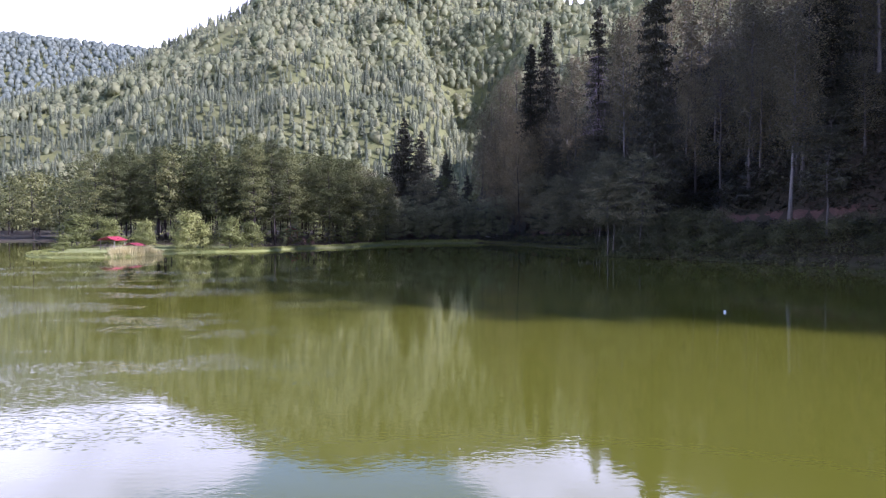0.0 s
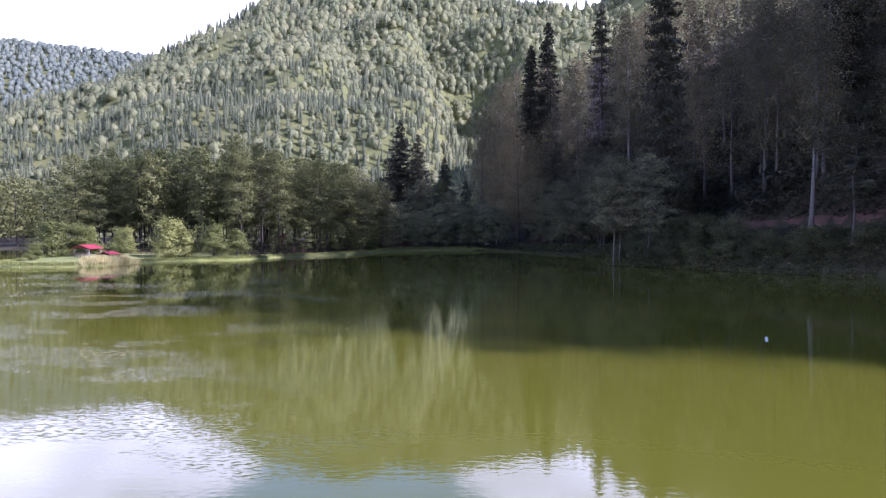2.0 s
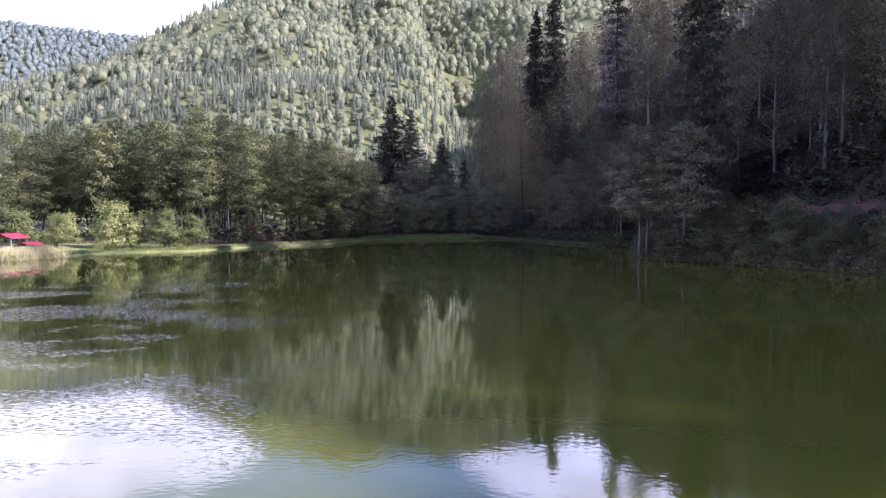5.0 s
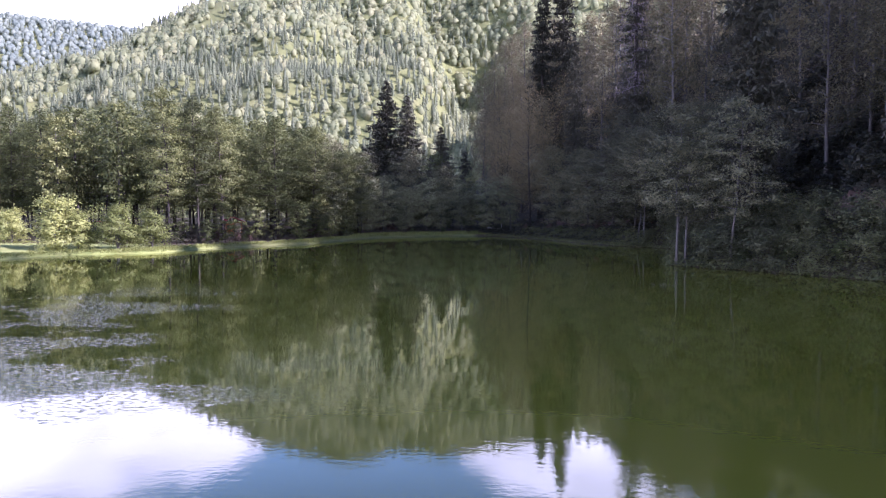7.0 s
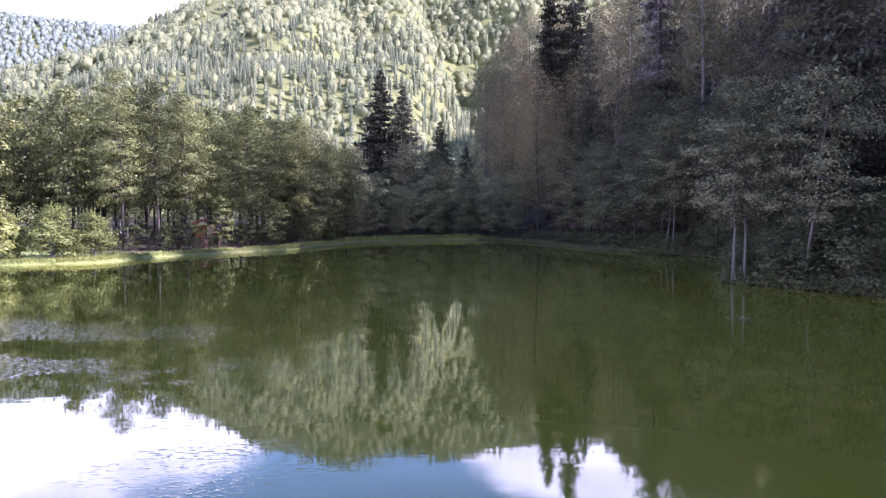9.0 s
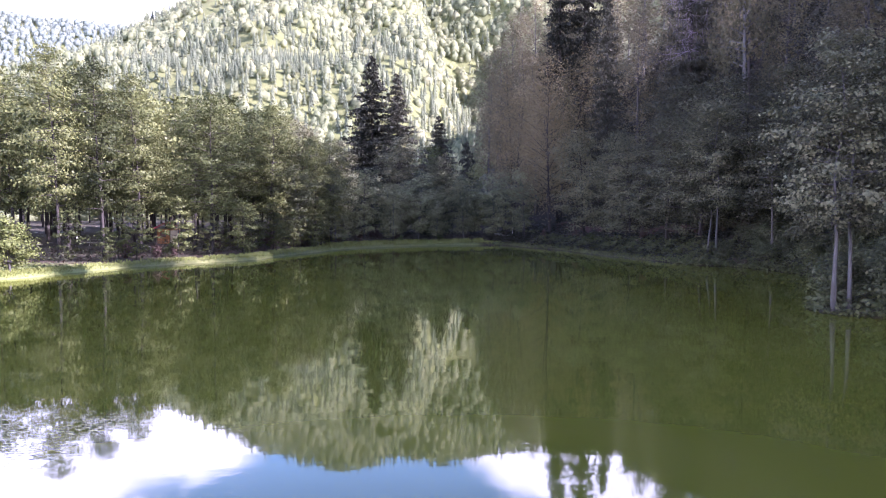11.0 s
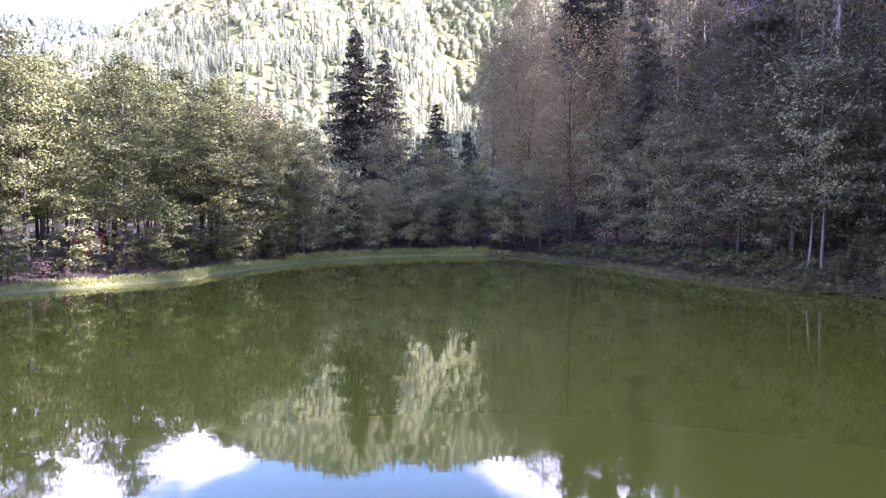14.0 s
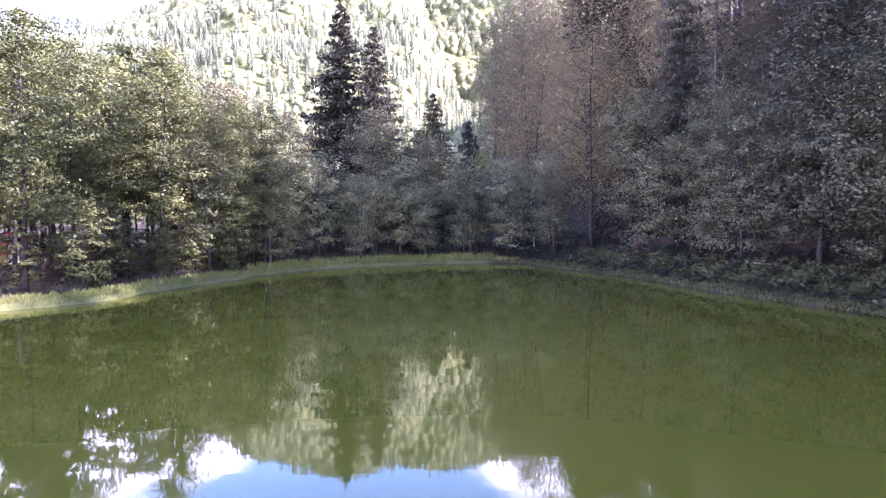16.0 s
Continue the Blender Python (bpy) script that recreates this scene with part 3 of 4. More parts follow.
def spruce(seed, H, R, levels, around, leaf, label, bare=0.08, dead=False, taper=0.5):
    """A tall spruce: whorls of drooping boughs, narrow and ragged."""
    rng = np.random.default_rng(seed)
    wood, crown, twigs = Geo(), Geo(), Geo()
    t = np.linspace(0, 1, 7)
    tp = np.column_stack([np.cumsum(rng.normal(0, 0.02, 7)), np.cumsum(rng.normal(0, 0.02, 7)), t * H]); tp[0, 2] = -0.8
    wood.tube(tp, H * 0.0105 * (1.02 - t) + 0.01, 6)
    cs = []
    for i in range(levels):
        q = (i + rng.uniform(0, 1)) / levels
        f = bare + (1 - bare) * q
        L0 = R * (1 - q) ** taper * (0.75 + 0.25 * min(1, q * 5))
        for j in range(around):
            az = rng.uniform(0, 6.28)
            L = L0 * rng.uniform(0.45, 1.15) + 0.25
            z0 = f * H + rng.uniform(-0.3, 0.3)
            s = np.linspace(0, 1, 4)
            droop = rng.uniform(0.18, 0.42)
            pts = np.column_stack([np.cos(az) * s * L, np.sin(az) * s * L, z0 + L * (-droop * s + 0.16 * s ** 3)])
            if dead and 0.35 < q < 0.75 and rng.uniform() < 0.45:
                twigs.tube(pts, np.array([0.05, 0.04, 0.025, 0.01]), 3)
                for _ in range(5):
                    p0 = pts[rng.integers(1, 4)]
                    twigs.tube([p0, p0 + rng.normal(0, 0.5, 3) - (0, 0, 0.6), p0 + rng.normal(0, 0.7, 3) - (0, 0, 1.4)], [0.022, 0.016, 0.006], 3)
                continue
            if j % 4 == 0:
                wood.tube(pts, np.array([0.05, 0.035, 0.02, 0.008]) * (1.2 - q), 3)
            m = max(5, int(L / (leaf * 0.17)))
            p = rng.uniform(0.12, 1.03, m)
            c = np.column_stack([np.interp(p, s, pts[:, n]) for n in range(3)])
            side = rng.normal(0, 0.24, m) * (0.6 + L * 0.25)
            c += np.column_stack([-np.sin(az) * side, np.cos(az) * side, -np.abs(side) * 0.35 - rng.uniform(0, 0.35, m)])
            cs.append(c)
    cs = np.vstack(cs)
    crown.leaves(rng, cs, leaf * 1.15, leaf * 0.52, up=0.6, hang=0.45)
    crown.leaves(rng, np.column_stack([rng.normal(0, 0.12, 14), rng.normal(0, 0.12, 14), H * rng.uniform(0.94, 1.01, 14)]), leaf * 0.7, leaf * 0.3, up=0.0)
    root = new("spruce_tree")
    part_mesh("trunk", wood.mesh("trunk", BARK_DARK, smooth=True), root)
    part_mesh("crown", crown.mesh("crown", SPRUCE_LEAF), root)
    if dead:
        part_mesh("dead_bough", twigs.mesh("dead_bough", DEAD_TWIG), root, "bare purplish-grey dead branches")
    return tagged(root, label, "spruce tree")


def dome(q):
    return 0.5 + 0.5 * math.sin(math.pi * min(1, 0.22 + q * 0.62)) if q < 0.7 else max(0.14, 1.0 - ((q - 0.6) / 0.42) ** 2)


def slim(q):
    return 0.55 + 0.45 * math.sin(math.pi * (0.15 + 0.6 * q)) if q < 0.75 else max(0.12, 1.0 - ((q - 0.62) / 0.4) ** 2)


def bushy(q):
    return 1.0 - 0.55 * q


class Stock:
    """Plants made once and then set out as copies."""

    def __init__(self, makers, heights):
        self.things, self.heights, self.used = [m() for m in makers], heights, [False] * len(makers)

    def plant(self, k, x, y, height, turn, group="", label="", wide=1.0, z=None, tilt=(0, 0)):
        k %= len(self.things)
        s = height / self.heights[k]
        m = pose(x, y, ground_at(x, y) if z is None else z, tilt[0], tilt[1], turn) @ Matrix.Diagonal((s * wide, s * wide, s, 1))
        if self.used[k]:
            first = self.things[k].scale
            ob = copy_thing(self.things[k], m @ Matrix.Diagonal((1 / first[0], 1 / first[1], 1 / first[2], 1)))
        else:
            ob, self.used[k] = self.things[k], True
            ob.matrix_basis = m
        if group or label:
            tagged(ob, label, "", group)
        return ob


A_LABEL = "tall slender alder with layered green foliage, in the lakeside grove"
grove_stock = Stock([lambda s=s: broadleaf(s, "alder_tree", 20, 0.24, 4.0, 74, 13500, 0.22, ALDER_LEAF, BARK_DARK, dome, (-4, 28), spread_z=0.3, puff=0.14, up=0.45, size=0.5, label=A_LABEL) for s in (11, 12, 13, 14)], [20] * 4)
inner_stock = Stock([lambda s=s: broadleaf(s, "alder_tree", 20, 0.26, 4.0, 44, 3000, 0.46, ALDER_LEAF, BARK_DARK, dome, (-4, 28), spread_z=0.3, puff=0.15, up=0.45, size=0.42, label=A_LABEL) for s in (15, 16)], [20] * 2)
S_LABEL = "grey-green alder with a rounded leafy crown at the water's edge"
shore_stock = Stock([lambda s=s: broadleaf(s, "alder_tree", 15, 0.1, 3.9, 66, 12000, 0.2, SHADE_LEAF, BARK_DARK, dome, (-4, 36), spread_z=0.38, puff=0.14, up=0.5, size=0.48, sway=0.05, label=S_LABEL) for s in (21, 22, 23)], [15] * 3)
B_LABEL = "tall forest beech with thin brownish-green autumn foliage on the hillside"
far_beech = Stock([lambda s=s: broadleaf(s, "beech_tree", 26, 0.2, 4.3, 16, 900, 0.6, BEECH_LEAF, BARK_GREY, slim, (25, 60), spread_z=0.8, label=B_LABEL) for s in (37, 38)], [26] * 2)
beech_stock = Stock([lambda s=s: broadleaf(s, "beech_tree", 26, 0.2, 4.3, 46, 5200, 0.26, BEECH_LEAF, BARK_GREY, slim, (25, 60), spread_z=0.8, label=B_LABEL) for s in (31, 32, 33)], [26] * 3)
gold_stock = Stock([lambda s=s: broadleaf(s, "beech_tree", 24, 0.15, 5.4, 70, 11000, 0.22, AUTUMN_LEAF, BARK_DARK, slim, (30, 62), stems=2, trunk_r=0.008, spread_z=0.8, label="beech with thin orange-brown autumn leaves and fine branches") for s in (36,)], [24])
back_stock = Stock([lambda s=s: broadleaf(s, "broadleaf_tree", 18, 0.12, 4.6, 34, 1900, 0.55, ALDER_LEAF, BARK_DARK, dome, (0, 40), up=0.45, label="round-crowned green tree in the woods behind the lake") for s in (41, 42, 43)], [18] * 3)
spruce_stock = Stock([lambda s=s: spruce(s, 40, 4.3 if s == 53 else 9.6, 54, 9, 0.5 if s == 53 else 0.6, "very tall dark spruce with drooping ragged boughs", taper=0.5 if s == 53 else 0.8) for s in (51, 52, 53)], [40] * 3)
snag_spruce = Stock([lambda: spruce(57, 46, 4.6, 50, 9, 0.5, "very tall dark spruce with dead purplish branches in its middle", 0.1, True)], [46])
small_spruce = Stock([lambda s=s: spruce(s, 14, 2.2, 28, 7, 0.42, "young dark spruce among broadleaf trees", 0.03) for s in (61, 62)], [14] * 2)
bush_stock = Stock([lambda s=s: broadleaf(s, "willow_bush", 5, 0.06, 2.7, 50, 8000, 0.2, BUSH_LEAF, BARK_GREY, bushy, (15, 60), stems=5, spread_z=0.6, size=0.6, puff=0.12, up=0.9, label="sunlit pale-green willow bush on the grassy spit", category="bush") for s in (71, 72)], [5] * 2)
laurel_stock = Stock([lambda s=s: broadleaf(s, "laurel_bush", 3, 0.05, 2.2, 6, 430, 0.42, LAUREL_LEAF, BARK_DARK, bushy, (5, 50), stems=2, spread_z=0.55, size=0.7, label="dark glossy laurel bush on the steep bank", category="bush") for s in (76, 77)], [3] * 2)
bramble_stock = Stock([lambda s=s: broadleaf(s, "bank_bush", 3, 0.05, 2.2, 16, 2000, 0.19, BANK_LEAF, BARK_DARK, bushy, (5, 50), stems=2, spread_z=0.7, size=1.6, label="dense grey-green bush overhanging the bank", category="bush") for s in (78, 79)], [3] * 2)
sapling_stock = Stock([lambda s=s: broadleaf(s, "alder_sapling", 9, 0.12, 2.1, 34, 3600, 0.2, SAPLING_LEAF, BARK_GREY, slim, (5, 45), label="young grey-green alder on the far shore", category="tree") for s in (81, 82, 83)], [9] * 3)

young_stock = Stock([lambda: broadleaf(86, "alder_sapling", 7, 0.08, 2.0, 28, 1700, 0.28, ALDER_LEAF, BARK_DARK, slim, (0, 40), puff=0.13, up=1.0, label="young green alder at the edge of the grove", category="tree")], [7])

rnd = random.Random(5)


def scatter(count, xr, yr, keep, gap, seed, tries=40):
    """Places at least gap apart where keep(x, y) holds."""
    r = random.Random(seed)
    out = []
    for _ in range(count * tries):
        x, y = r.uniform(*xr), r.uniform(*yr)
        if keep(x, y) and all((x - a) ** 2 + (y - b) ** 2 > gap * gap for a, b in out):
            out.append((x, y))
            if len(out) >= count:
                break
    return out


def inland(x, y):
    return float(shore_distance(x, y)[0])


def before_kiosk(x, y):
    """The open glade between the kiosk and the water."""
    return y < 162 and any(abs((x + 34.8) * (162 - cy) - (y - 162) * (-34.8 - cx)) / math.hypot(162 - cy, 34.8 + cx) < 1.5 for cx, cy in ((3.0, 48.0),))


# grove on the near shore
def in_grove(x, y):
    d = inland(x, y)
    if d < 3.0 or not (-84 < x < -13) or y < 133 or y > 208:
        return False
    if math.hypot(x + 35, y - 160) < 3.6:
        return False
    if before_kiosk(x, y):
        return False
    return y > 138 - 0.25 * (x + 40) and not (x > -26 and y > 176)


for i, (x, y) in enumerate(scatter(96, (-84, -13), (133, 205), in_grove, 3.7, 3)):
    edge = max(0.0, (x + 30) / 17)
    (grove_stock if inland(x, y) < 15 else inner_stock).plant(i, x, y, rnd.uniform(18.5, 22.5) - 5.0 * edge, rnd.uniform(0, 360), "alders of the grove", wide=rnd.uniform(0.75, 1.1))

for i, (x, y) in enumerate(scatter(22, (-44, -13), (134, 170), lambda x, y: 2.4 < inland(x, y) < 7 and not before_kiosk(x, y), 2.4, 14)):
    young_stock.plant(i, x, y, rnd.uniform(3.5, 7), rnd.uniform(0, 360), "saplings of the grove")

# wood behind the grove, up to the mountain's foot
def in_back(x, y):
    return inland(x, y) > 4 and hill_rise(x, y) < 2 and (y > 205 or x > -13 and y > 186 or x < -84)


for i, (x, y) in enumerate(scatter(105, (-190, 12), (182, 315), in_back, 7.2, 8)):
    back_stock.plant(i, x, y, rnd.uniform(15, 22) - (6 if -25 < x < 12 and y < 215 else 0), rnd.uniform(0, 360), "trees of the back wood", wide=rnd.uniform(0.9, 1.2))

# small alders along the far shore
def in_far(x, y):
    d = inland(x, y)
    return 2.2 < d < 14 and -17 < x < 16 and y > 155 and hill_rise(x, y) < 3


for i, (x, y) in enumerate(scatter(30, (-17, 16), (155, 190), in_far, 2.8, 12)):
    sapling_stock.plant(i, x, y, rnd.uniform(7.5, 11.5), rnd.uniform(0, 360), "young alders of the far shore", wide=rnd.uniform(0.9, 1.25))
for x, y, h in ((-13.5, 182, 16), (-6, 187, 17), (1, 186, 14), (-19, 172, 17), (-21, 180, 19), (-15, 168, 12)):
    shore_stock.plant(int(x * 7) % 3, x, y, h, rnd.uniform(0, 360), "young alders of the far shore")

# spruces
spruce_stock.plant(0, -11, 201, 33.5, 20, "tall spruces", wide=1.15)
spruce_stock.plant(1, -6, 198, 29.5, 80, "tall spruces", wide=1.1)
spruce_stock.plant(2, -14, 216, 26, 150, "tall spruces")
spruce_stock.plant(1, 1, 245, 26, 260, "tall spruces", wide=1.3)
small_spruce.plant(0, -1, 193, 13, 0, "young spruces")
small_spruce.plant(1, 3, 197, 15, 60, "young spruces")
small_spruce.plant(0, 7, 206, 17, 160, "young spruces")
spruce_stock.plant(2, 29.5, 203, 49, 40, "tall spruces", wide=1.0)
spruce_stock.plant(2, 25.2, 206, 46, 90, "tall spruces")
snag_spruce.plant(0, 34, 157, 47, 30, "tall spruces")
spruce_stock.plant(2, 31, 104.5, 41, 140, "tall spruces", wide=0.95)
spruce_stock.plant(2, 25.5, 166, 34, 200, "tall spruces", wide=0.8)
for i, (x, y, h) in enumerate(((52, 96, 40), (72, 118, 42), (70, 97, 40), (82, 112, 40))):
    spruce_stock.plant(2, x, y, h, 47 * i, "tall spruces")

# hillside beech wood
def on_hill(x, y):
    h = hill_rise(x, y)
    return 9.5 < h < 75 and y > 60 and not (h < 22 and 80 < y < 108 and rnd.random() < 0.5)


for i, (x, y) in enumerate(scatter(150, (8, 135), (60, 300), on_hill, 6.4, 21)):
    (beech_stock if hill_rise(x, y) < 24 and y < 225 else far_beech).plant(i, x, y, rnd.uniform(21, 29), rnd.uniform(0, 360), "hillside beeches", wide=rnd.uniform(0.85, 1.2))
gold_stock.plant(0, 18.5, 172, 25, 0, "hillside beeches")
gold_stock.plant(0, 22, 186, 28, 100, "hillside beeches")
gold_stock.plant(0, 16, 205, 30, 200, "hillside beeches")

for i, (x, y, top) in enumerate(((12.5, 230, 34), (16, 238, 44), (19.5, 250, 54), (23, 258, 58), (26, 246, 58), (16, 220, 33), (20.5, 226, 42), (28, 233, 54), (24, 216, 40), (31, 222, 52), (14, 252, 44), (33, 245, 60))):
    beech_stock.plant(i, x, y, top - ground_at(x, y), 40 * i, "hillside beeches", wide=rnd.uniform(0.95, 1.2))

for i, (x, y) in enumerate(scatter(50, (20, 90), (84, 205), lambda x, y: 12 < hill_rise(x, y) < 45, 4.5, 26)):
    (beech_stock if hill_rise(x, y) < 34 and y < 195 else far_beech).plant(i, x, y, rnd.uniform(12, 20), rnd.uniform(0, 360), "hillside beeches", wide=rnd.uniform(1.1, 1.5))

# the wooded shoulder that shades the lake
for i, (x, y) in enumerate(scatter(125, (62, 210), (-45, 80), lambda x, y: 9 < hill_rise(x, y) < 125 and 17 < y + 0.4 * (x - 60) < 75, 7.0, 22)):
    far_beech.plant(i, x, y, rnd.uniform(14, 18), rnd.uniform(0, 360), "hillside beeches", wide=1.9)

# alders of the hill's shore
birch = Stock([lambda: broadleaf(91, "birch_tree", 24, 0.35, 3.6, 44, 6500, 0.26, BEECH_LEAF, BARK_PALE, slim, (20, 55), spread_z=0.8, label="tall birch with a pale peeling trunk above the path", category="tree")], [24])
birch.plant(0, 43.5, 89.4, 25, 0, tilt=(0, 2.5))
birch.plant(0, 38, 150, 41, 120, wide=0.7, label="very tall thin pale-trunked birch on the hillside")
pair_stock = Stock([lambda s=s: broadleaf(s, "alder_tree", 15, 0.3, 3.4, 50, 8200, 0.19, SHADE_LEAF, BARK_GREY, dome, (-4, 32), spread_z=0.3, puff=0.13, up=0.5, size=0.45, sway=0.1, trunk_r=0.0085, label="slender grey-trunked alder leaning over the lake") for s in (95, 96)], [15] * 2)
for k, x, y, h, tilt in ((0, 24.0, 103.6, 15.0, (0, -2)), (1, 24.7, 103.3, 14.0, (2, 1)), (1, 27.7, 100.6, 14.5, (0, 0)), (0, 30.1, 136.6, 15.5, (0, -2)), (1, 29.4, 137.2, 13.5, (2, -4)), (0, 33.2, 131.4, 15.5, (0, -3)), (0, 44.5, 82.6, 17, (0, -3))):
    pair_stock.plant(k, x, y, h, 70 * x, "slender alders over the water", tilt=tilt, z=max(0.2, ground_at(x, y) - 0.2))
for i, (x, y, h) in enumerate(((35, 124, 15), (36, 130, 16.5), (33.5, 137, 16), (30, 141, 15), (36.5, 118, 14.5), (28, 146, 14), (25.5, 152, 13), (24.5, 158, 14), (38, 136, 17), (34, 144, 17), (22, 163, 15), (30.5, 150, 18), (40, 128, 17))):
    shore_stock.plant(i, x, y, h, 61 * i, "alders of the hill's shore", wide=rnd.uniform(0.95, 1.15))

# bushes of the sunny spit
for i, (x, y, h, w) in enumerate(((-65, 126.5, 5.8, 1.25), (-60, 127.5, 5.4, 1.15), (-55.8, 133, 4.4, 1.1), (-60, 112.3, 2.5, 1.2), (-50.8, 121, 4.2, 0.95), (-47.3, 127, 2.6, 0.8), (-43.6, 121.6, 6.0, 1.1), (-41.4, 122.6, 4.6, 1.0), (-36.6, 122.4, 5.2, 1.1), (-33.4, 124.6, 4.5, 1.05))):
    bush_stock.plant(i, x, y, h, 53 * i, "bushes of the spit", wide=w)

# laurel on the bank and the slope above the path
def on_bank(x, y):
    h, d = hill_rise(x, y), inland(x, y)
    return 68 < y < 170 and d > 0.6 and 10.4 < h < 26 and x - 0.62 * y < 22


for i, (x, y) in enumerate(scatter(120, (20, 80), (66, 165), on_bank, 2.3, 33) + scatter(120, (23, 62), (66, 136), lambda x, y: inland(x, y) > 0.5 and hill_rise(x, y) < 3.4, 1.3, 34, 12)):
    (bramble_stock if hill_rise(x, y) < 4 else laurel_stock).plant(i, x, y, rnd.uniform(1.3, 2.2) + 0.7 * (92 < y < 112) if hill_rise(x, y) < 4 else rnd.uniform(2.0, 3.4), rnd.uniform(0, 360), "bushes of the bank", wide=rnd.uniform(1.0, 1.5) if hill_rise(x, y) < 4 else rnd.uniform(0.9, 1.3))

# ---- far woods on the mountain ----


def crown_shape(rng, n, lumps=7):
    """A lumpy crown of leaf clumps, one metre tall: corners and the outward ways that shade them."""
    az = np.arange(lumps) * 2.4 + rng.uniform(0, 6)
    z = np.linspace(0.26, 0.8, lumps) + rng.normal(0, 0.03, lumps)
    r = 0.19 * np.sqrt(np.clip(1 - ((z - 0.42) / 0.46) ** 2, 0.03, 1))
    mid = np.column_stack([np.cos(az) * r, np.sin(az) * r, z])
    big = rng.uniform(0.13, 0.2, lumps)
    k = np.arange(n) % lumps
    d = rng.normal(size=(n, 3)) + (mid[k] - (0, 0, 0.4)) * 4.0
    d /= np.linalg.norm(d, axis=1)[:, None]
    c = mid[k] + d * big[k][:, None]
    nrm = d + rng.normal(0, 0.3, (n, 3))
    a = np.cross(nrm, rng.normal(size=(n, 3))); a /= np.linalg.norm(a, axis=1)[:, None]
    b = np.cross(nrm, a); b /= np.linalg.norm(b, axis=1)[:, None]
    s = rng.uniform(0.06, 0.11, (n, 1))
    soft = d + 1.2 * (c - (0, 0, 0.4)) / 0.35 + rng.normal(0, 0.16, (n, 3))
    soft /= np.linalg.norm(soft, axis=1)[:, None]
    clumps = np.stack([c - a * s, c - b * s * 0.85, c + a * s, c + b * s * 0.85], axis=1).reshape(-1, 3)
    # the body under the clumps
    q = np.linspace(0, 1, 6)[:, None]
    th = np.arange(7) * 0.8976 + 0.5 * q
    rad = (0.29 * np.sin(np.pi * (0.16 + 0.84 * q)) ** 0.7 + 0.01) * (1 + rng.normal(0, 0.14, (6, 7)))
    v = np.stack([rad * np.cos(th), rad * np.sin(th), 0.04 + 0.86 * q + rng.normal(0, 0.03, (6, 7))], axis=2)
    body = np.array([v[[i, i, i + 1, i + 1], [j, (j + 1) % 7, (j + 1) % 7, j]] for i in range(5) for j in range(7)]).reshape(-1, 3)
    way = body * (1, 1, 0) / 0.3 + (0, 0, 1) * ((body[:, 2:] - 0.35) / 0.4)
    way /= np.linalg.norm(way, axis=1)[:, None] + 1e-9
    return np.vstack([clumps, body]), np.vstack([np.repeat(soft, 4, axis=0), way])


def cone_shape(rng, levels):
    """A pointed conifer of drooping bough fans, one metre tall."""
    quads = []
    for lev in range(levels):
        z = 0.05 + 0.9 * lev / levels
        r = 0.19 * (1 - z) ** 0.75 + 0.015
        for j in range(5):
            az = j * 1.2566 + lev * 0.7 + rng.uniform(-0.25, 0.25)
            rr = r * rng.uniform(0.7, 1.25)
            d1, d2 = np.array([np.cos(az - 0.6), np.sin(az - 0.6), 0]), np.array([np.cos(az + 0.6), np.sin(az + 0.6), 0])
            out = np.array([np.cos(az), np.sin(az), 0])
            quads.append(np.array([(0, 0, z + 1.25 / levels), d1 * rr * 0.7 + (0, 0, z + 0.04), out * rr * 1.25 + (0, 0, z - 0.03), d2 * rr * 0.7 + (0, 0, z + 0.04)]))
    v = np.vstack(quads)
    soft = v * (1, 1, 0) / (np.linalg.norm(v[:, :2], axis=1)[:, None] + 0.02) + (0, 0, 0.35)
    soft[::4] = soft[2::4]
    return v, soft / np.linalg.norm(soft, axis=1)[:, None]


def even_places(rng, y0, y1, u0, u1, gap):
    """Places about gap metres apart in the wedge seen from the lake."""
    ys = np.arange(y0, y1, gap)
    out = []
    for yy in ys:
        xs = np.arange(u0 * yy, u1 * yy, gap)
        out.append(np.column_stack([xs + rng.uniform(-0.48, 0.48, len(xs)) * gap, yy + rng.uniform(-0.48, 0.48, len(xs)) * gap]))
    return np.vstack(out)


def stand(g, shape, x, y, z, tall, wide, th):
    """Sets a far tree, turned and sized, into the joined wood g."""
    v, soft = shape
    turn = np.array([[np.cos(th), np.sin(th), 0], [-np.sin(th), np.cos(th), 0], [0, 0, 1]])
    g.add((v * (wide, wide, tall)) @ turn + (x, y, z), np.arange(len(v)).reshape(-1, 4))
    g.soft.append(soft @ turn)


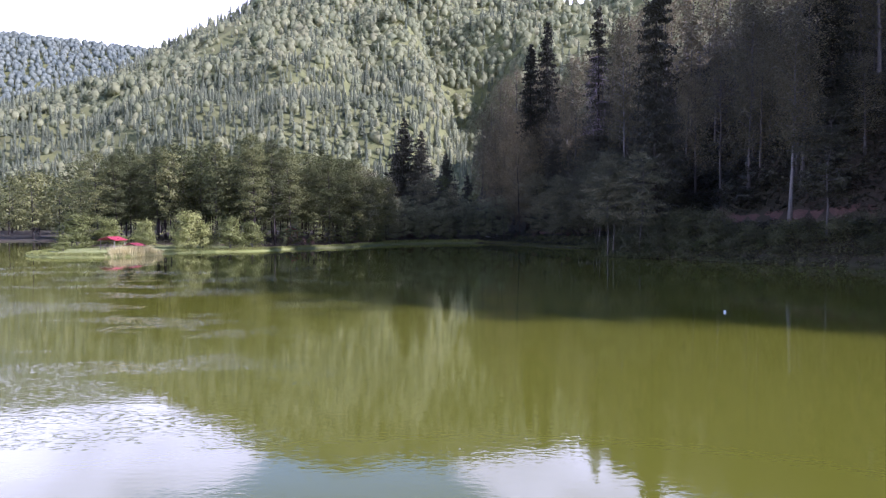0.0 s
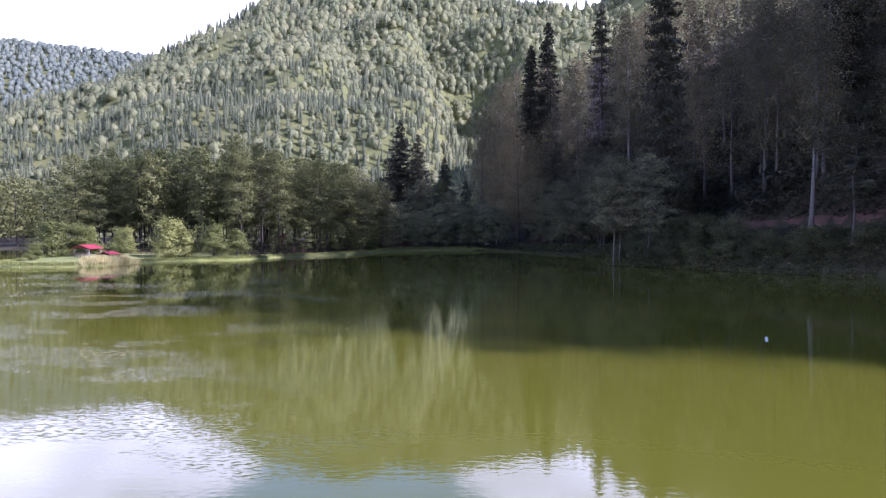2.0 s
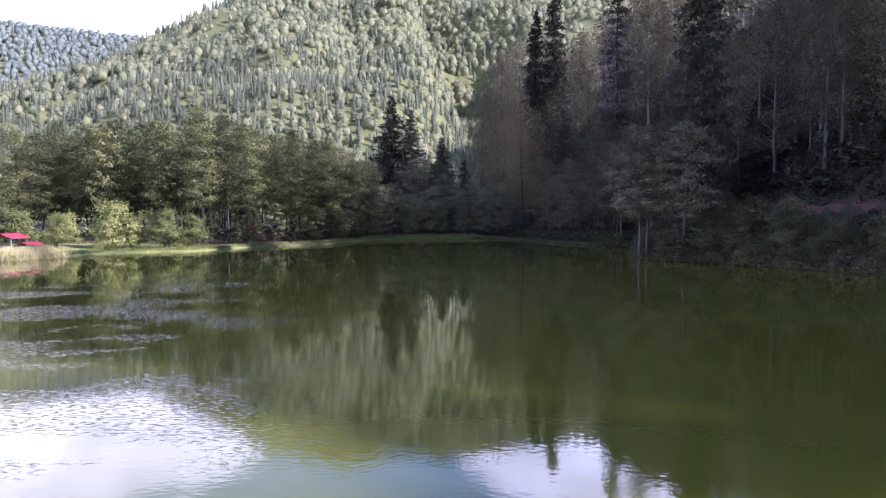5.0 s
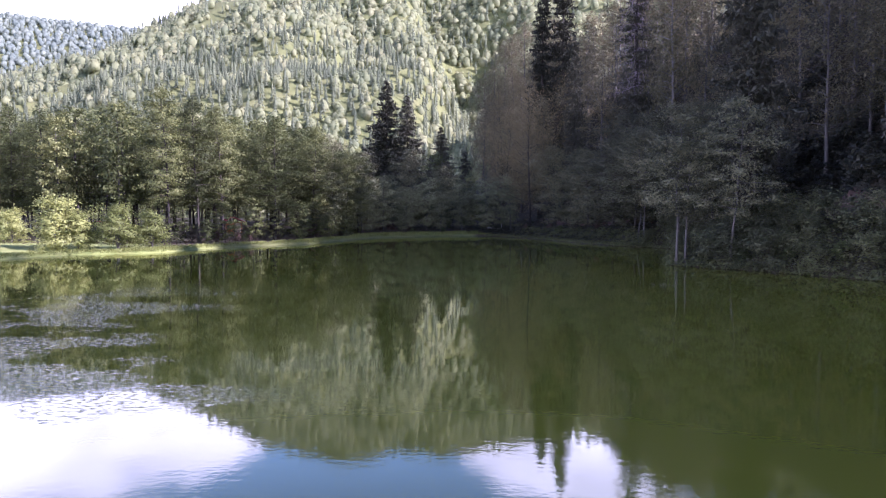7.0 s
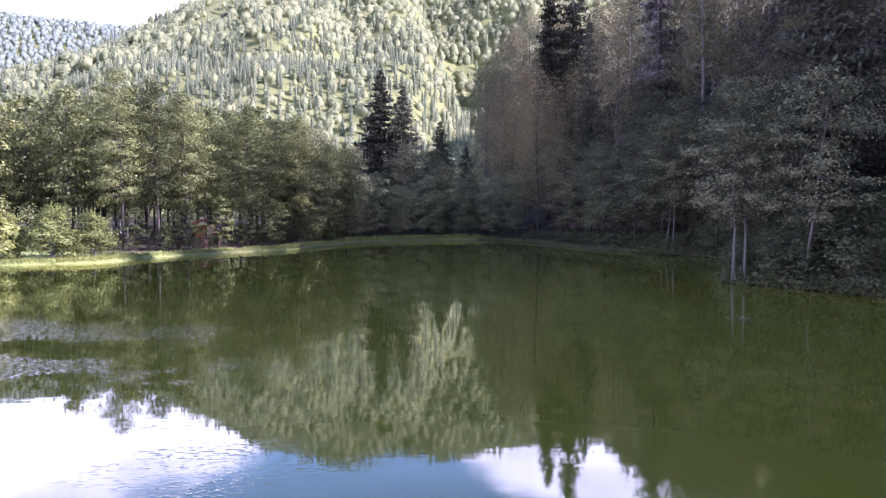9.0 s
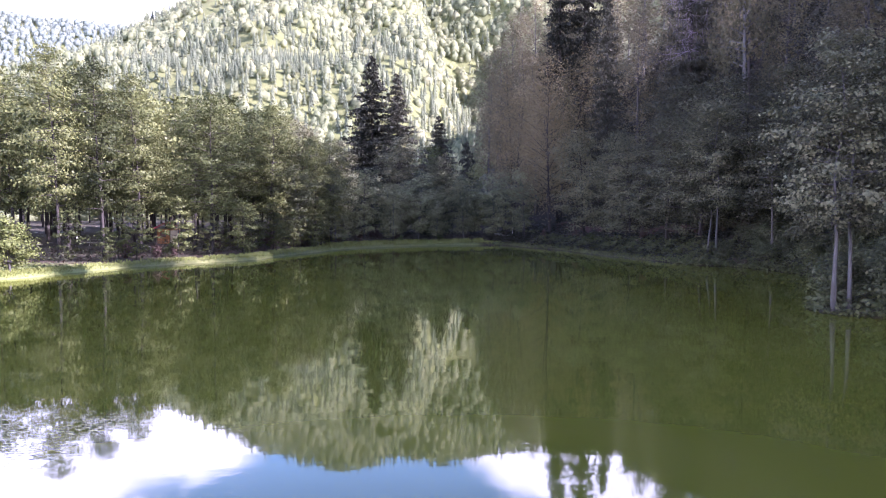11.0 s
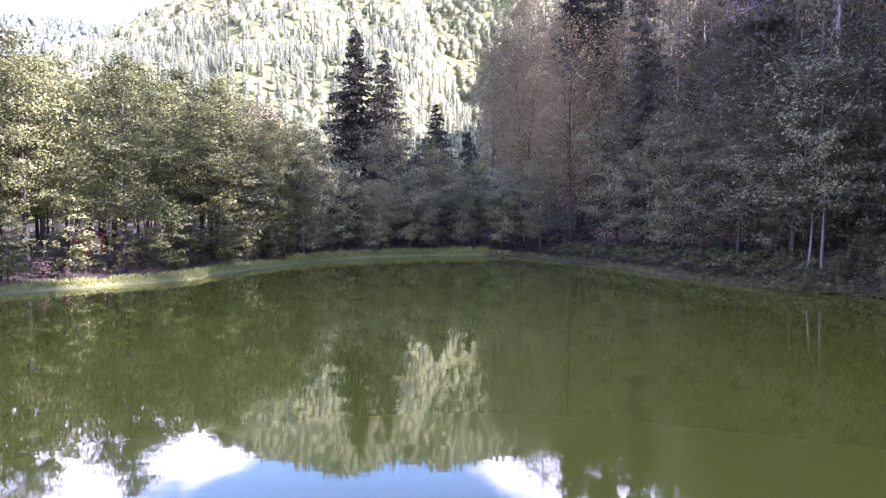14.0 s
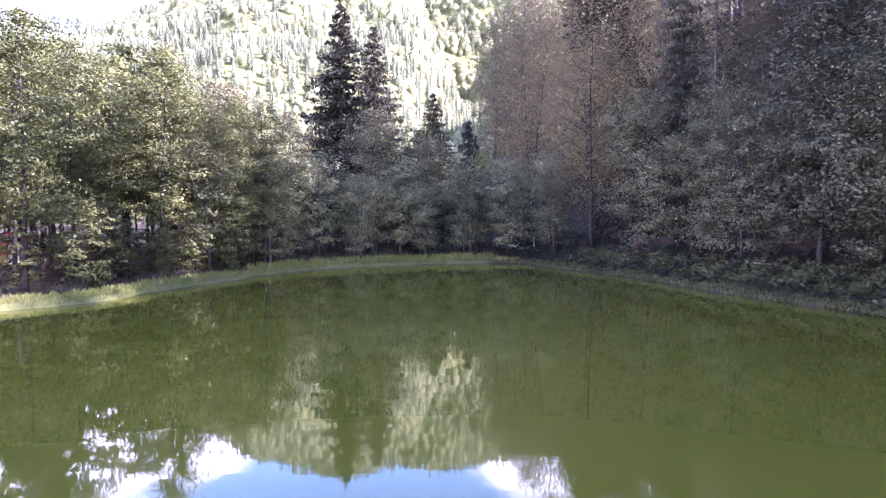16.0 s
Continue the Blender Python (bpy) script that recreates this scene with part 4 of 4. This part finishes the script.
def hill_wood():
    rng = np.random.default_rng(77)
    fine, coarse = [crown_shape(rng, 40, 9) for _ in range(8)], [crown_shape(rng, 28) for _ in range(12)]
    cones = [cone_shape(rng, 6) for _ in range(5)]
    p = np.vstack([even_places(rng, 288, 430, -0.66, 0.2, 5.0), even_places(rng, 430, 640, -0.66, 0.2, 5.6), even_places(rng, 640, 1370, -0.62, 0.3, 8.6)])
    x, y = p.T
    u = x / y
    z = land(x, y)
    rd = np.interp(u, RIDGE_U, RIDGE_D)
    keep = ((hill_rise(x, y) < 60) | (y > 420)) & (y < rd + 50)
    keep &= ~((u > 0.16) & (rng.uniform(0, 1, len(y)) < 0.7))
    # open scrub under the summit and meadows on the flank
    scrub = np.exp(-((u + 0.27) / 0.09) ** 2 - ((y - 930) / 90) ** 2) + 0.3 * waves(x, y, 60, 33) > 0.62
    keep &= ~(scrub & (rng.uniform(0, 1, len(y)) < 0.6))
    keep &= ~((waves(x, y, 150, 31) > 0.62) & (u < -0.42) & (y < 760))
    x, y, z, u, rd, scrub = x[keep], y[keep], z[keep], u[keep], rd[keep], scrub[keep]
    # conifer stands on the spur and along the ridges
    share = 0.14 + 0.66 * np.exp(-((y - 450) / 150) ** 2) * (u < 0.03) + 0.45 * np.clip(1 - (rd - y) / 170, 0, 1) + 0.22 * waves(x, y, 140, 41)
    con = rng.uniform(0, 1, len(x)) < share
    big = np.interp(y, [300, 420, 560, 700, 1100], [8.0, 7.5, 9.0, 14, 17]) * np.where(scrub, 0.5, 1.0)
    patch = 0.3 * waves(x, y, 120, 51)
    for name, pick, mat, lab in (("hill_broadleaf_wood", ~con, HAZED_HILL_LEAF, "sunlit yellow-green broadleaf wood covering the mountain, haze put into its pale leaves"), ("hill_conifer_wood", con, HAZED_HILL_NEEDLE, "pointed conifers scattered through the mountain wood, their green paled with painted haze")):
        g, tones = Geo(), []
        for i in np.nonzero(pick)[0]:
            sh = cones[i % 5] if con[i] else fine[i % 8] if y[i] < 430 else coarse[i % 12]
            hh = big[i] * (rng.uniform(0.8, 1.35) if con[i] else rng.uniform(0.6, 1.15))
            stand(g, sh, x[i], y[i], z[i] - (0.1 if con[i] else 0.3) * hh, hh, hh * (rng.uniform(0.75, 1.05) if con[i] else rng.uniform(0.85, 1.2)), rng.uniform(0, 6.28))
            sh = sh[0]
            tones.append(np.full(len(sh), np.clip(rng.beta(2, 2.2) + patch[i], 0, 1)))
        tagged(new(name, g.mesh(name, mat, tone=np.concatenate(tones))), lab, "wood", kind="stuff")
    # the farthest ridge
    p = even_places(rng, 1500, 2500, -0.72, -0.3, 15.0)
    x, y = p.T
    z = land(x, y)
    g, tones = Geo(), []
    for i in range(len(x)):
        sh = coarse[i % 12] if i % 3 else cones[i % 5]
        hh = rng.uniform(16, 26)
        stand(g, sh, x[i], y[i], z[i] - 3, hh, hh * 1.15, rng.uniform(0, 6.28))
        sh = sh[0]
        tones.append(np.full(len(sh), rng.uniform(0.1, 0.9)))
    tagged(new("far_ridge_wood", g.mesh("far_ridge_wood", HAZED_RIDGE_LEAF, tone=np.concatenate(tones))), "dense conifer wood on the farthest ridge, haze put into its pale bluish colour", "wood", kind="stuff")


hill_wood()

# ---- things by the lake ----


def beam(a, b, w, h=None):
    """A squared timber from a to b."""
    a, b = Vector(a), Vector(b)
    d = b - a
    m = Matrix.Translation((a + b) / 2) @ d.to_track_quat("Z", "Y").to_matrix().to_4x4()
    return box(w, h or w, d.length, m, min(w, h or w) * 0.12)


def gable(w, d, z, rise, over, thick=0.06):
    """Two roof sheets meeting at a ridge along y."""
    bm = bmesh.new()
    slope = math.hypot(w / 2 + over, rise)
    ang = math.atan2(rise, w / 2 + over)
    for s in (-1, 1):
        m = Matrix.Translation((s * (w / 2 + over) / 2, 0, z + rise / 2)) @ Matrix.Rotation(s * ang, 4, "Y")
        bmesh.ops.create_cube(bm, size=1, matrix=m @ Matrix.Diagonal((slope + 0.04, d + 2 * over, thick, 1)))
        for k in range(9):
            y = -d / 2 - over + 0.1 + k * (d + 2 * over - 0.2) / 8
            bmesh.ops.create_cube(bm, size=1, matrix=m @ Matrix.Translation((0, y, thick * 0.5 + 0.012)) @ Matrix.Diagonal((slope, 0.035, 0.025, 1)))
    return bm


def picnic_table(name="picnic_table"):
    root = new(name)
    top = bmesh.new()
    for k in range(4):
        bmesh.ops.create_cube(top, size=1, matrix=Matrix.Translation((0, -0.3 + 0.2 * k, 0.74)) @ Matrix.Diagonal((1.8, 0.18, 0.045, 1)))
    part("tabletop", top, WOOD_GREY, root)
    for s in (-1, 1):
        part("bench", box(1.8, 0.28, 0.05, Matrix.Translation((0, s * 0.72, 0.44)), 0.01), WOOD_GREY, root)
        part("leg", beam((s * 0.6, -0.75, 0), (s * 0.6, 0.28, 0.74), 0.08), WOOD_GREY, root)
        part("leg", beam((s * 0.6, 0.75, 0), (s * 0.6, -0.28, 0.74), 0.08), WOOD_GREY, root)
        part("brace", beam((s * 0.6, -0.8, 0.4), (s * 0.6, 0.8, 0.4), 0.07), WOOD_GREY, root)
    return tagged(root, "weathered grey wooden picnic table with benches", "picnic table")


def gazebo():
    root = new("picnic_shelter")
    part("roof", gable(3.6, 3.4, 1.95, 0.75, 0.35), ROOF_RED, root, "red sheet-metal gable roof")
    for x in (-1.7, 1.7):
        for y in (-1.6, 1.6):
            part("post", beam((x, y, -0.2), (x, y, 2.0), 0.13), WOOD_GREY, root)
            part("brace", beam((x, y, 1.4), (x * 0.6, y, 2.0), 0.08), WOOD_GREY, root)
        part("beam", beam((x, -1.9, 2.0), (x, 1.9, 2.0), 0.12), WOOD_BROWN, root)
        part("railing", beam((x, -1.6, 0.75), (x, 1.6, 0.75), 0.07), WOOD_GREY, root)
    for y in (-1.6, 1.6):
        part("beam", beam((-1.9, y, 1.98), (1.9, y, 1.98), 0.11), WOOD_BROWN, root)
        part("rafter", beam((-1.75, y, 2.02), (0, y, 2.64), 0.08), WOOD_BROWN, root)
        part("rafter", beam((1.75, y, 2.02), (0, y, 2.64), 0.08), WOOD_BROWN, root)
    return tagged(root, "open timber picnic shelter with a red metal roof on the grass", "shelter")


def kiosk():
    root = new("kiosk")
    for k in range(11):
        part("board", box(2.9, 0.05, 0.17, Matrix.Translation((0, -1.1, 0.2 + 0.18 * k)), 0.01), WOOD_ORANGE, root)
    part("body", box(2.84, 2.2, 2.0, Matrix.Translation((0, 0.06, 1.1)), 0.02), WOOD_BROWN, root)
    part("door", box(1.0, 0.06, 1.75, Matrix.Translation((0.72, -1.16, 1.0)), 0.01), WALL_CREAM, root, "cream painted door panel")
    for x in (0.16, 1.28):
        part("door_frame", beam((x, -1.19, 0.1), (x, -1.19, 1.95), 0.09), WOOD_BROWN, root)
    part("lintel", beam((0.1, -1.19, 1.95), (1.34, -1.19, 1.95), 0.09), WOOD_BROWN, root)
    part("window", box(0.7, 0.05, 0.6, Matrix.Translation((-0.7, -1.15, 1.3)), 0.01), WOOD_BROWN, root, "dark shuttered window")
    for x in (-1.5, 1.5):
        part("post", beam((x, -1.6, -0.1), (x, -1.6, 2.15), 0.12), WOOD_BROWN, root)
    part("roof", gable(3.2, 3.0, 2.1, 0.85, 0.3), ROOF_RED, root, "faded red gable roof")
    return tagged(root, "small timber kiosk with cream door and red roof among the alders", "kiosk")


WOOD_ORANGE = plain_material("orange_timber", [(0.25, (0.34, 0.13, 0.04)), (0.75, (0.52, 0.24, 0.09))], 2.0, 0.7, 0.3, (0.3, 1, 1), 18)

shelter = gazebo()
shelter.matrix_basis = pose(-53.2, 114.6, ground_at(-53.2, 114.6), 0, 0, -14) @ Matrix.Scale(0.76, 4)
tagged(shelter, group="picnic shelters")
for x, y, turn, size in ((-46.7, 107.6, -14, 0.72), (-70, 186, 20, 0.9)):
    copy_thing(shelter, pose(x, y, ground_at(x, y), 0, 0, turn) @ Matrix.Scale(size, 4))
table = picnic_table()
table.matrix_basis = pose(-53.6, 114.2, ground_at(-53.6, 114.2), 0, 0, 10)
tagged(table, group="picnic tables")
for x, y, turn in ((-46.6, 107.0, 15), (-41.5, 155.5, 15), (-46, 149, 80), (-31.5, 147, 35)):
    copy_thing(table, pose(x, y, ground_at(x, y), 0, 0, turn))
hut = kiosk()
hut.matrix_basis = pose(-34.8, 162, ground_at(-34.8, 162) - 0.05, 0, 0, 26)


def log(name, a, b, r, mat, label, stubs=3, seed=1):
    """A fallen trunk between two points, with broken stubs."""
    rng = np.random.default_rng(seed)
    a, b = np.array(a, float), np.array(b, float)
    t = np.linspace(0, 1, 6)[:, None]
    pts = a + (b - a) * t + rng.normal(0, r * 0.35, (6, 3))
    g = Geo()
    g.tube(pts, r * np.linspace(1, 0.5, 6), 6)
    for k in range(stubs):
        p = pts[1 + k % 4]
        g.tube([p, p + rng.normal(0, 1, 3) * r * 2.5 + (0, 0, r * 2)], [r * 0.35, r * 0.12], 4)
    return tagged(new(name, g.mesh(name, mat, smooth=True)), label, "log")


log("fallen_log", (11.0, 184.5, 1.35), (15.2, 177.5, 0.95), 0.2, WOOD_WHITE, "long pale fallen log lying on the far bank", 3, 3)
log("fallen_log", (13.0, 180, 1.0), (9.5, 186.5, 1.2), 0.13, WOOD_GREY, "thin grey fallen log behind the far bank", 2, 4)
log("fallen_log", (26.4, 145.6, 0.75), (28.8, 144.8, 1.05), 0.13, WOOD_WHITE, "short bleached log on the grassy bank", 2, 5)
log("fallen_log", (25.6, 148.3, 1.0), (27.4, 147.8, 1.3), 0.07, WOOD_WHITE, "thin bleached branch on the bank", 3, 6)
log("fallen_log", (45.5, 85.6, 3.4), (49.8, 83.6, 2.5), 0.1, WOOD_WHITE, "bleached fallen trunk sloping down the bank", 4, 7)


def snag():
    rng = np.random.default_rng(8)
    root = new("driftwood")
    root.location = (17.5, 86.6, -0.1)
    for k in range(12):
        p = rng.normal(0, 0.22, 3) * (1.4, 0.6, 0)
        q = p + rng.normal(0, 0.17, 3) * (1.3, 0.7, 0.2) + (0, 0, rng.uniform(0.15, 0.35))
        g = Geo()
        g.tube([p, (p + q) / 2 + rng.normal(0, 0.06, 3), q], [0.035, 0.025, 0.01], 4)
        part_mesh("branch", g.mesh("branch", BARK_GREY), root)
    tagged(root, "tangle of grey drowned branches standing out of the water", "driftwood")


snag()
floater = new("floating_board")
part("board", box(0.12, 0.62, 0.05, Matrix.Rotation(radians(-22), 4, "Z") @ Matrix.Rotation(radians(10), 4, "X"), 0.008), FOAM_WHITE, floater)
floater.location = (15.1, 38.0, 0.04)
tagged(floater, "narrow white board floating on the lake", "board")


posts = [new("wooden_post")]
part("post", beam((0, 0, -0.3), (0.03, 0, 2.3), 0.14), WOOD_WHITE, posts[0])
posts[0].location = (-54, 172, ground_at(-54, 172))
tagged(posts[0], "pale bare wooden post among the alders", "post", "grove posts")
copy_thing(posts[0], pose(-52.8, 172.6, ground_at(-52.8, 172.6), 0, 0, 40))

# ---- the path along the hill's foot ----
def dirt_path():
    g = Geo()
    ys = np.arange(62, 186, 1.2)
    xs = np.interp(ys, FOOT_Y, FOOT_X)
    xs = np.convolve(np.pad(xs, 4, "edge"), np.ones(9) / 9, "valid")
    rng = np.random.default_rng(2)
    rows = []
    for w in np.linspace(0, 1, 11):
        x = xs + (4.8 + 5.2 * w) / 0.86 + (rng.normal(0, 0.18, len(ys)) if w in (0.0, 1.0) else 0)
        rows.append(np.column_stack([x, ys, land(x, ys) + (0.06 if 0 < w < 1 else -0.05)]))
    v = np.vstack(rows)
    n = len(ys)
    f = [(j * n + i, j * n + n + i, j * n + n + i + 1, j * n + i + 1) for j in range(10) for i in range(n - 1)]
    g.add(v, f)
    tagged(new("dirt_path", g.mesh("dirt_path", RED_SOIL, smooth=True)), "reddish dirt path and cut bank along the foot of the wooded hill", "path", kind="structure")


dirt_path()


def stairway():
    root = new("earth_stairway")
    for k in range(9):
        x, y = 26.3 + 0.42 * k, 149.6 + 0.28 * k
        m = pose(x, y, ground_at(x, y) + 0.14, 0, 0, 34)
        part("tread", box(0.5, 1.7, 0.2, m, 0.03), RED_SOIL, root)
        part("riser_log", beam(m @ Vector((-0.27, -0.9, 0.02)), m @ Vector((-0.27, 0.9, 0.02)), 0.11), WOOD_GREY, root)
    tagged(root, "red earth steps edged with logs climbing the slope", "stairway")


stairway()

# ---- undergrowth, grass and reeds ----


def blades(rng, g, x, y, z, tall, wide, droop=0.35):
    k = len(x)
    th = rng.uniform(0, 6.28, k)
    a = np.column_stack([np.cos(th), np.sin(th), np.zeros(k)])
    h = tall * rng.uniform(0.55, 1.25, k)
    base = np.column_stack([x, y, z - 0.04])
    off = np.column_stack([rng.normal(0, droop, k) * h, rng.normal(0, droop, k) * h, h])
    mid = base + off * 0.5 + (0, 0, 0)
    w = (wide * rng.uniform(0.6, 1.3, k))[:, None]
    v = np.stack([base - a * w * 0.4, mid - a * w * 0.5 + off * 0.06, base + off, mid + a * w * 0.5], axis=1).reshape(-1, 3)
    g.add(v, np.arange(4 * k).reshape(-1, 4))


def along_shore(rng, count, lo, hi, keep):
    """Random places by the waterline, between lo and hi metres inland."""
    p, q = LAKE, np.roll(LAKE, -1, 0)
    ok = np.array([keep(*((a + b) / 2)) for a, b in zip(p, q)])
    p, q = p[ok], q[ok]
    ln = np.hypot(*(q - p).T)
    i = rng.choice(len(p), count, p=ln / ln.sum())
    s = rng.uniform(0, 1, count)[:, None]
    c = p[i] + (q[i] - p[i]) * s
    nrm = np.column_stack([-(q - p)[i, 1], (q - p)[i, 0]]) / ln[i][:, None]
    return c + nrm * rng.uniform(lo, hi, count)[:, None]


def visible_shore(x, y):
    return y > 60 and x > -75 and x < 62


def grass():
    rng = np.random.default_rng(101)
    g = Geo()
    c = along_shore(rng, 12000, 0.1, 1.3, lambda x, y: visible_shore(x, y) and x < 11)
    blades(rng, g, c[:, 0], c[:, 1], land(c[:, 0], c[:, 1]), 0.3, 0.06)
    c = along_shore(rng, 15000, 0.4, 2.4, lambda x, y: visible_shore(x, y) and y > 98 and x < 12)
    d = shore_distance(c[:, 0], c[:, 1])
    c = c[(d > 0.3) & (waves(c[:, 0], c[:, 1], 5, 61) > -0.25)]
    blades(rng, g, c[:, 0], c[:, 1], land(c[:, 0], c[:, 1]), 0.34, 0.09)
    c = along_shore(rng, 5000, 0.4, 3.4, lambda x, y: y > 150 and -12 < x < 9)   # lush tufts of the far shore
    c = c[waves(c[:, 0], c[:, 1], 2.6, 63) > -0.1]
    blades(rng, g, c[:, 0], c[:, 1], land(c[:, 0], c[:, 1]), 0.6, 0.12)
    x, y = rng.uniform(-67, -40, 9000), rng.uniform(100, 138, 9000)
    d = shore_distance(x, y); x, y = x[d > 0.2], y[d > 0.2]
    blades(rng, g, x, y, land(x, y), 0.08, 0.06)
    tagged(new("shore_grass", g.mesh("shore_grass", GRASS)), "uneven green and straw-coloured grass along the shore", "grass", kind="stuff")


# Grass of the shaded bank; its darkness is painted, by a duller blade colour.
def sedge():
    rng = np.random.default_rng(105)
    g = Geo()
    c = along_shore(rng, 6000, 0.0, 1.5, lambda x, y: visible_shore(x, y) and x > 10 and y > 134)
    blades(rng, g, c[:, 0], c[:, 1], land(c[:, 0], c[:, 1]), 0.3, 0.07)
    tagged(new("bank_sedge", g.mesh("bank_sedge", SHADED_GRASS)), "dull grey-green grass along the hill's shore, its shade put into the colour", "sedge", kind="stuff")


def reeds():
    rng = np.random.default_rng(102)
    g = Geo()
    c = along_shore(rng, 9000, -0.7, 2.6, lambda x, y: -49 < x < -40 and 98 < y < 112)
    c = c[(c[:, 0] > -47.6) & (c[:, 0] < -41.2 + 0.5 * np.sin(c[:, 1])) & (c[:, 1] < 109)]
    c = c[waves(c[:, 0], c[:, 1], 2.2, 66) + rng.normal(0, 0.3, len(c)) > 0.1]
    z = np.maximum(land(c[:, 0], c[:, 1]), -0.2)
    blades(rng, g, c[:, 0], c[:, 1], z, 1.15, 0.045, 0.24)
    tagged(new("dry_reeds", g.mesh("dry_reeds", REED)), "dense straw-coloured dry reeds at the water's edge", "reeds", kind="stuff")


def undergrowth():
    rng = np.random.default_rng(103)
    for name, count, xr, yr, mat, size, tall, lab, keep in (
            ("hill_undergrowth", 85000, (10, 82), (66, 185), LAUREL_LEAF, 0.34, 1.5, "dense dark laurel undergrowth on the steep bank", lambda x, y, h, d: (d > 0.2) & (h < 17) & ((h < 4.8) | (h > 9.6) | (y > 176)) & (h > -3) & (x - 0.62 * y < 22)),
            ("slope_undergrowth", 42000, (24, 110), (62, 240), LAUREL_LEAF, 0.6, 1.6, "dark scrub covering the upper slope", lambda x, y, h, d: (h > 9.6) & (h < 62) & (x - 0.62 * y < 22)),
            # Takes the dark laurel leaf, so the grove's shade is in its colour.
            ("wood_undergrowth", 30000, (-80, 14), (128, 200), LAUREL_LEAF, 0.3, 0.9, "low shrubs and ferns under the alders, the grove's shade put into dark green leaves", lambda x, y, h, d: (d > 2.2) & (d < 18) & (h < 2) & (y > 130)),
            ("leaf_litter", 16000, (-80, 14), (128, 195), RED_LEAF, 0.2, 0.12, "brown and reddish fallen leaves under the trees", lambda x, y, h, d: (d > 1.8) & (d < 20) & (h < 2) & (y > 130))):
        x, y = rng.uniform(*xr, count * 3), rng.uniform(*yr, count * 3)
        h, d = hill_rise(x, y), shore_distance(x, y)
        lump = waves(x, y, 4.2, 71) * 0.6 + waves(x, y, 1.7, 72) * 0.4
        ok = keep(x, y, h, d) & (lump > (-0.65 if tall > 1 else 0.1 if tall > 0.5 else -0.6))
        x, y, lump = x[ok][:count], y[ok][:count], lump[ok][:count]
        c = np.column_stack([x, y, land(x, y) + 0.05 + tall * np.clip(lump + 0.4, 0.05, 1.2) * rng.uniform(0.35, 1.0, len(x)) ** 0.5 * (np.where(hill_rise(x, y) < 4.8, 0.55, 1.0) if name == "hill_undergrowth" else 1.0)])
        g = Geo()
        g.leaves(rng, c, size, size * 0.6, up=0.8)
        tagged(new(name, g.mesh(name, mat)), lab, "undergrowth", kind="stuff")


def bank_edge():
    rng = np.random.default_rng(104)
    g = Geo()
    c = along_shore(rng, 32000, -0.45, 4.0, lambda x, y: visible_shore(x, y) and x > 23 and y < 138)
    c = np.vstack([c, along_shore(rng, 8000, 1.3, 4.2, lambda x, y: x > 14 and 138 <= y < 168)])
    z = np.maximum(land(c[:, 0], c[:, 1]), 0.02)
    g.leaves(rng, np.column_stack([c, z + 0.05 + rng.uniform(0, 1, len(c)) ** 1.5 * (0.55 + 0.45 * waves(c[:, 0], c[:, 1], 3, 88))]), 0.3, 0.19, up=0.45)
    tagged(new("bank_undergrowth", g.mesh("bank_undergrowth", BANK_LEAF)), "low dark leaves overhanging the water along the bank", "undergrowth", kind="stuff")


grass()
bank_edge()
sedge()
reeds()
undergrowth()

# red-leaved and pale shrubs
red_stock = Stock([lambda: broadleaf(110, "red_shrub", 2.2, 0.05, 1.3, 16, 620, 0.26, RED_LEAF, BARK_DARK, bushy, (20, 65), stems=4, spread_z=0.9, size=0.7, label="thin reddish-brown autumn shrub under the trees", category="shrub")], [2.2])
for i, (x, y, h) in enumerate(((-16, 168, 2.2), (-14, 171, 2.0), (-12.5, 173.5, 2.4), (-10, 174, 1.8), (-17.5, 164, 1.8), (-8, 175.5, 2.2), (-27.5, 140.6, 1.3), (-26, 141, 1.1), (-19.5, 158, 1.7), (-21, 160.5, 2.1), (-24, 149.5, 1.5), (-30, 139, 1.4), (-5, 178, 1.6), (17.5, 171, 1.2), (21, 164, 1.2), (26.5, 150, 1.4))):
    red_stock.plant(0, x, y, h, 77 * i, "red shrubs")
pale_stock = Stock([lambda: broadleaf(112, "green_shrub", 2.0, 0.05, 1.2, 16, 640, 0.24, SHRUB_LEAF, BARK_DARK, bushy, (10, 55), stems=4, spread_z=0.8, size=0.7, label="small yellow-green shrub by the shore", category="shrub")], [2.0])
for i, (x, y, h) in enumerate(((21.6, 157.5, 1.5), (28.5, 99.3, 1.3), (31, 96.5, 1.2), (33.4, 93.4, 1.4), (35.5, 90, 1.2), (-20, 148, 1.6), (-14.5, 160, 1.2), (-26.5, 141.5, 1.4), (-44.5, 134, 2), (38.5, 86, 1.3), (2, 177, 1.3), (-4, 174.5, 1.0))):
    pale_stock.plant(0, x, y, h, 91 * i, "green shrubs")
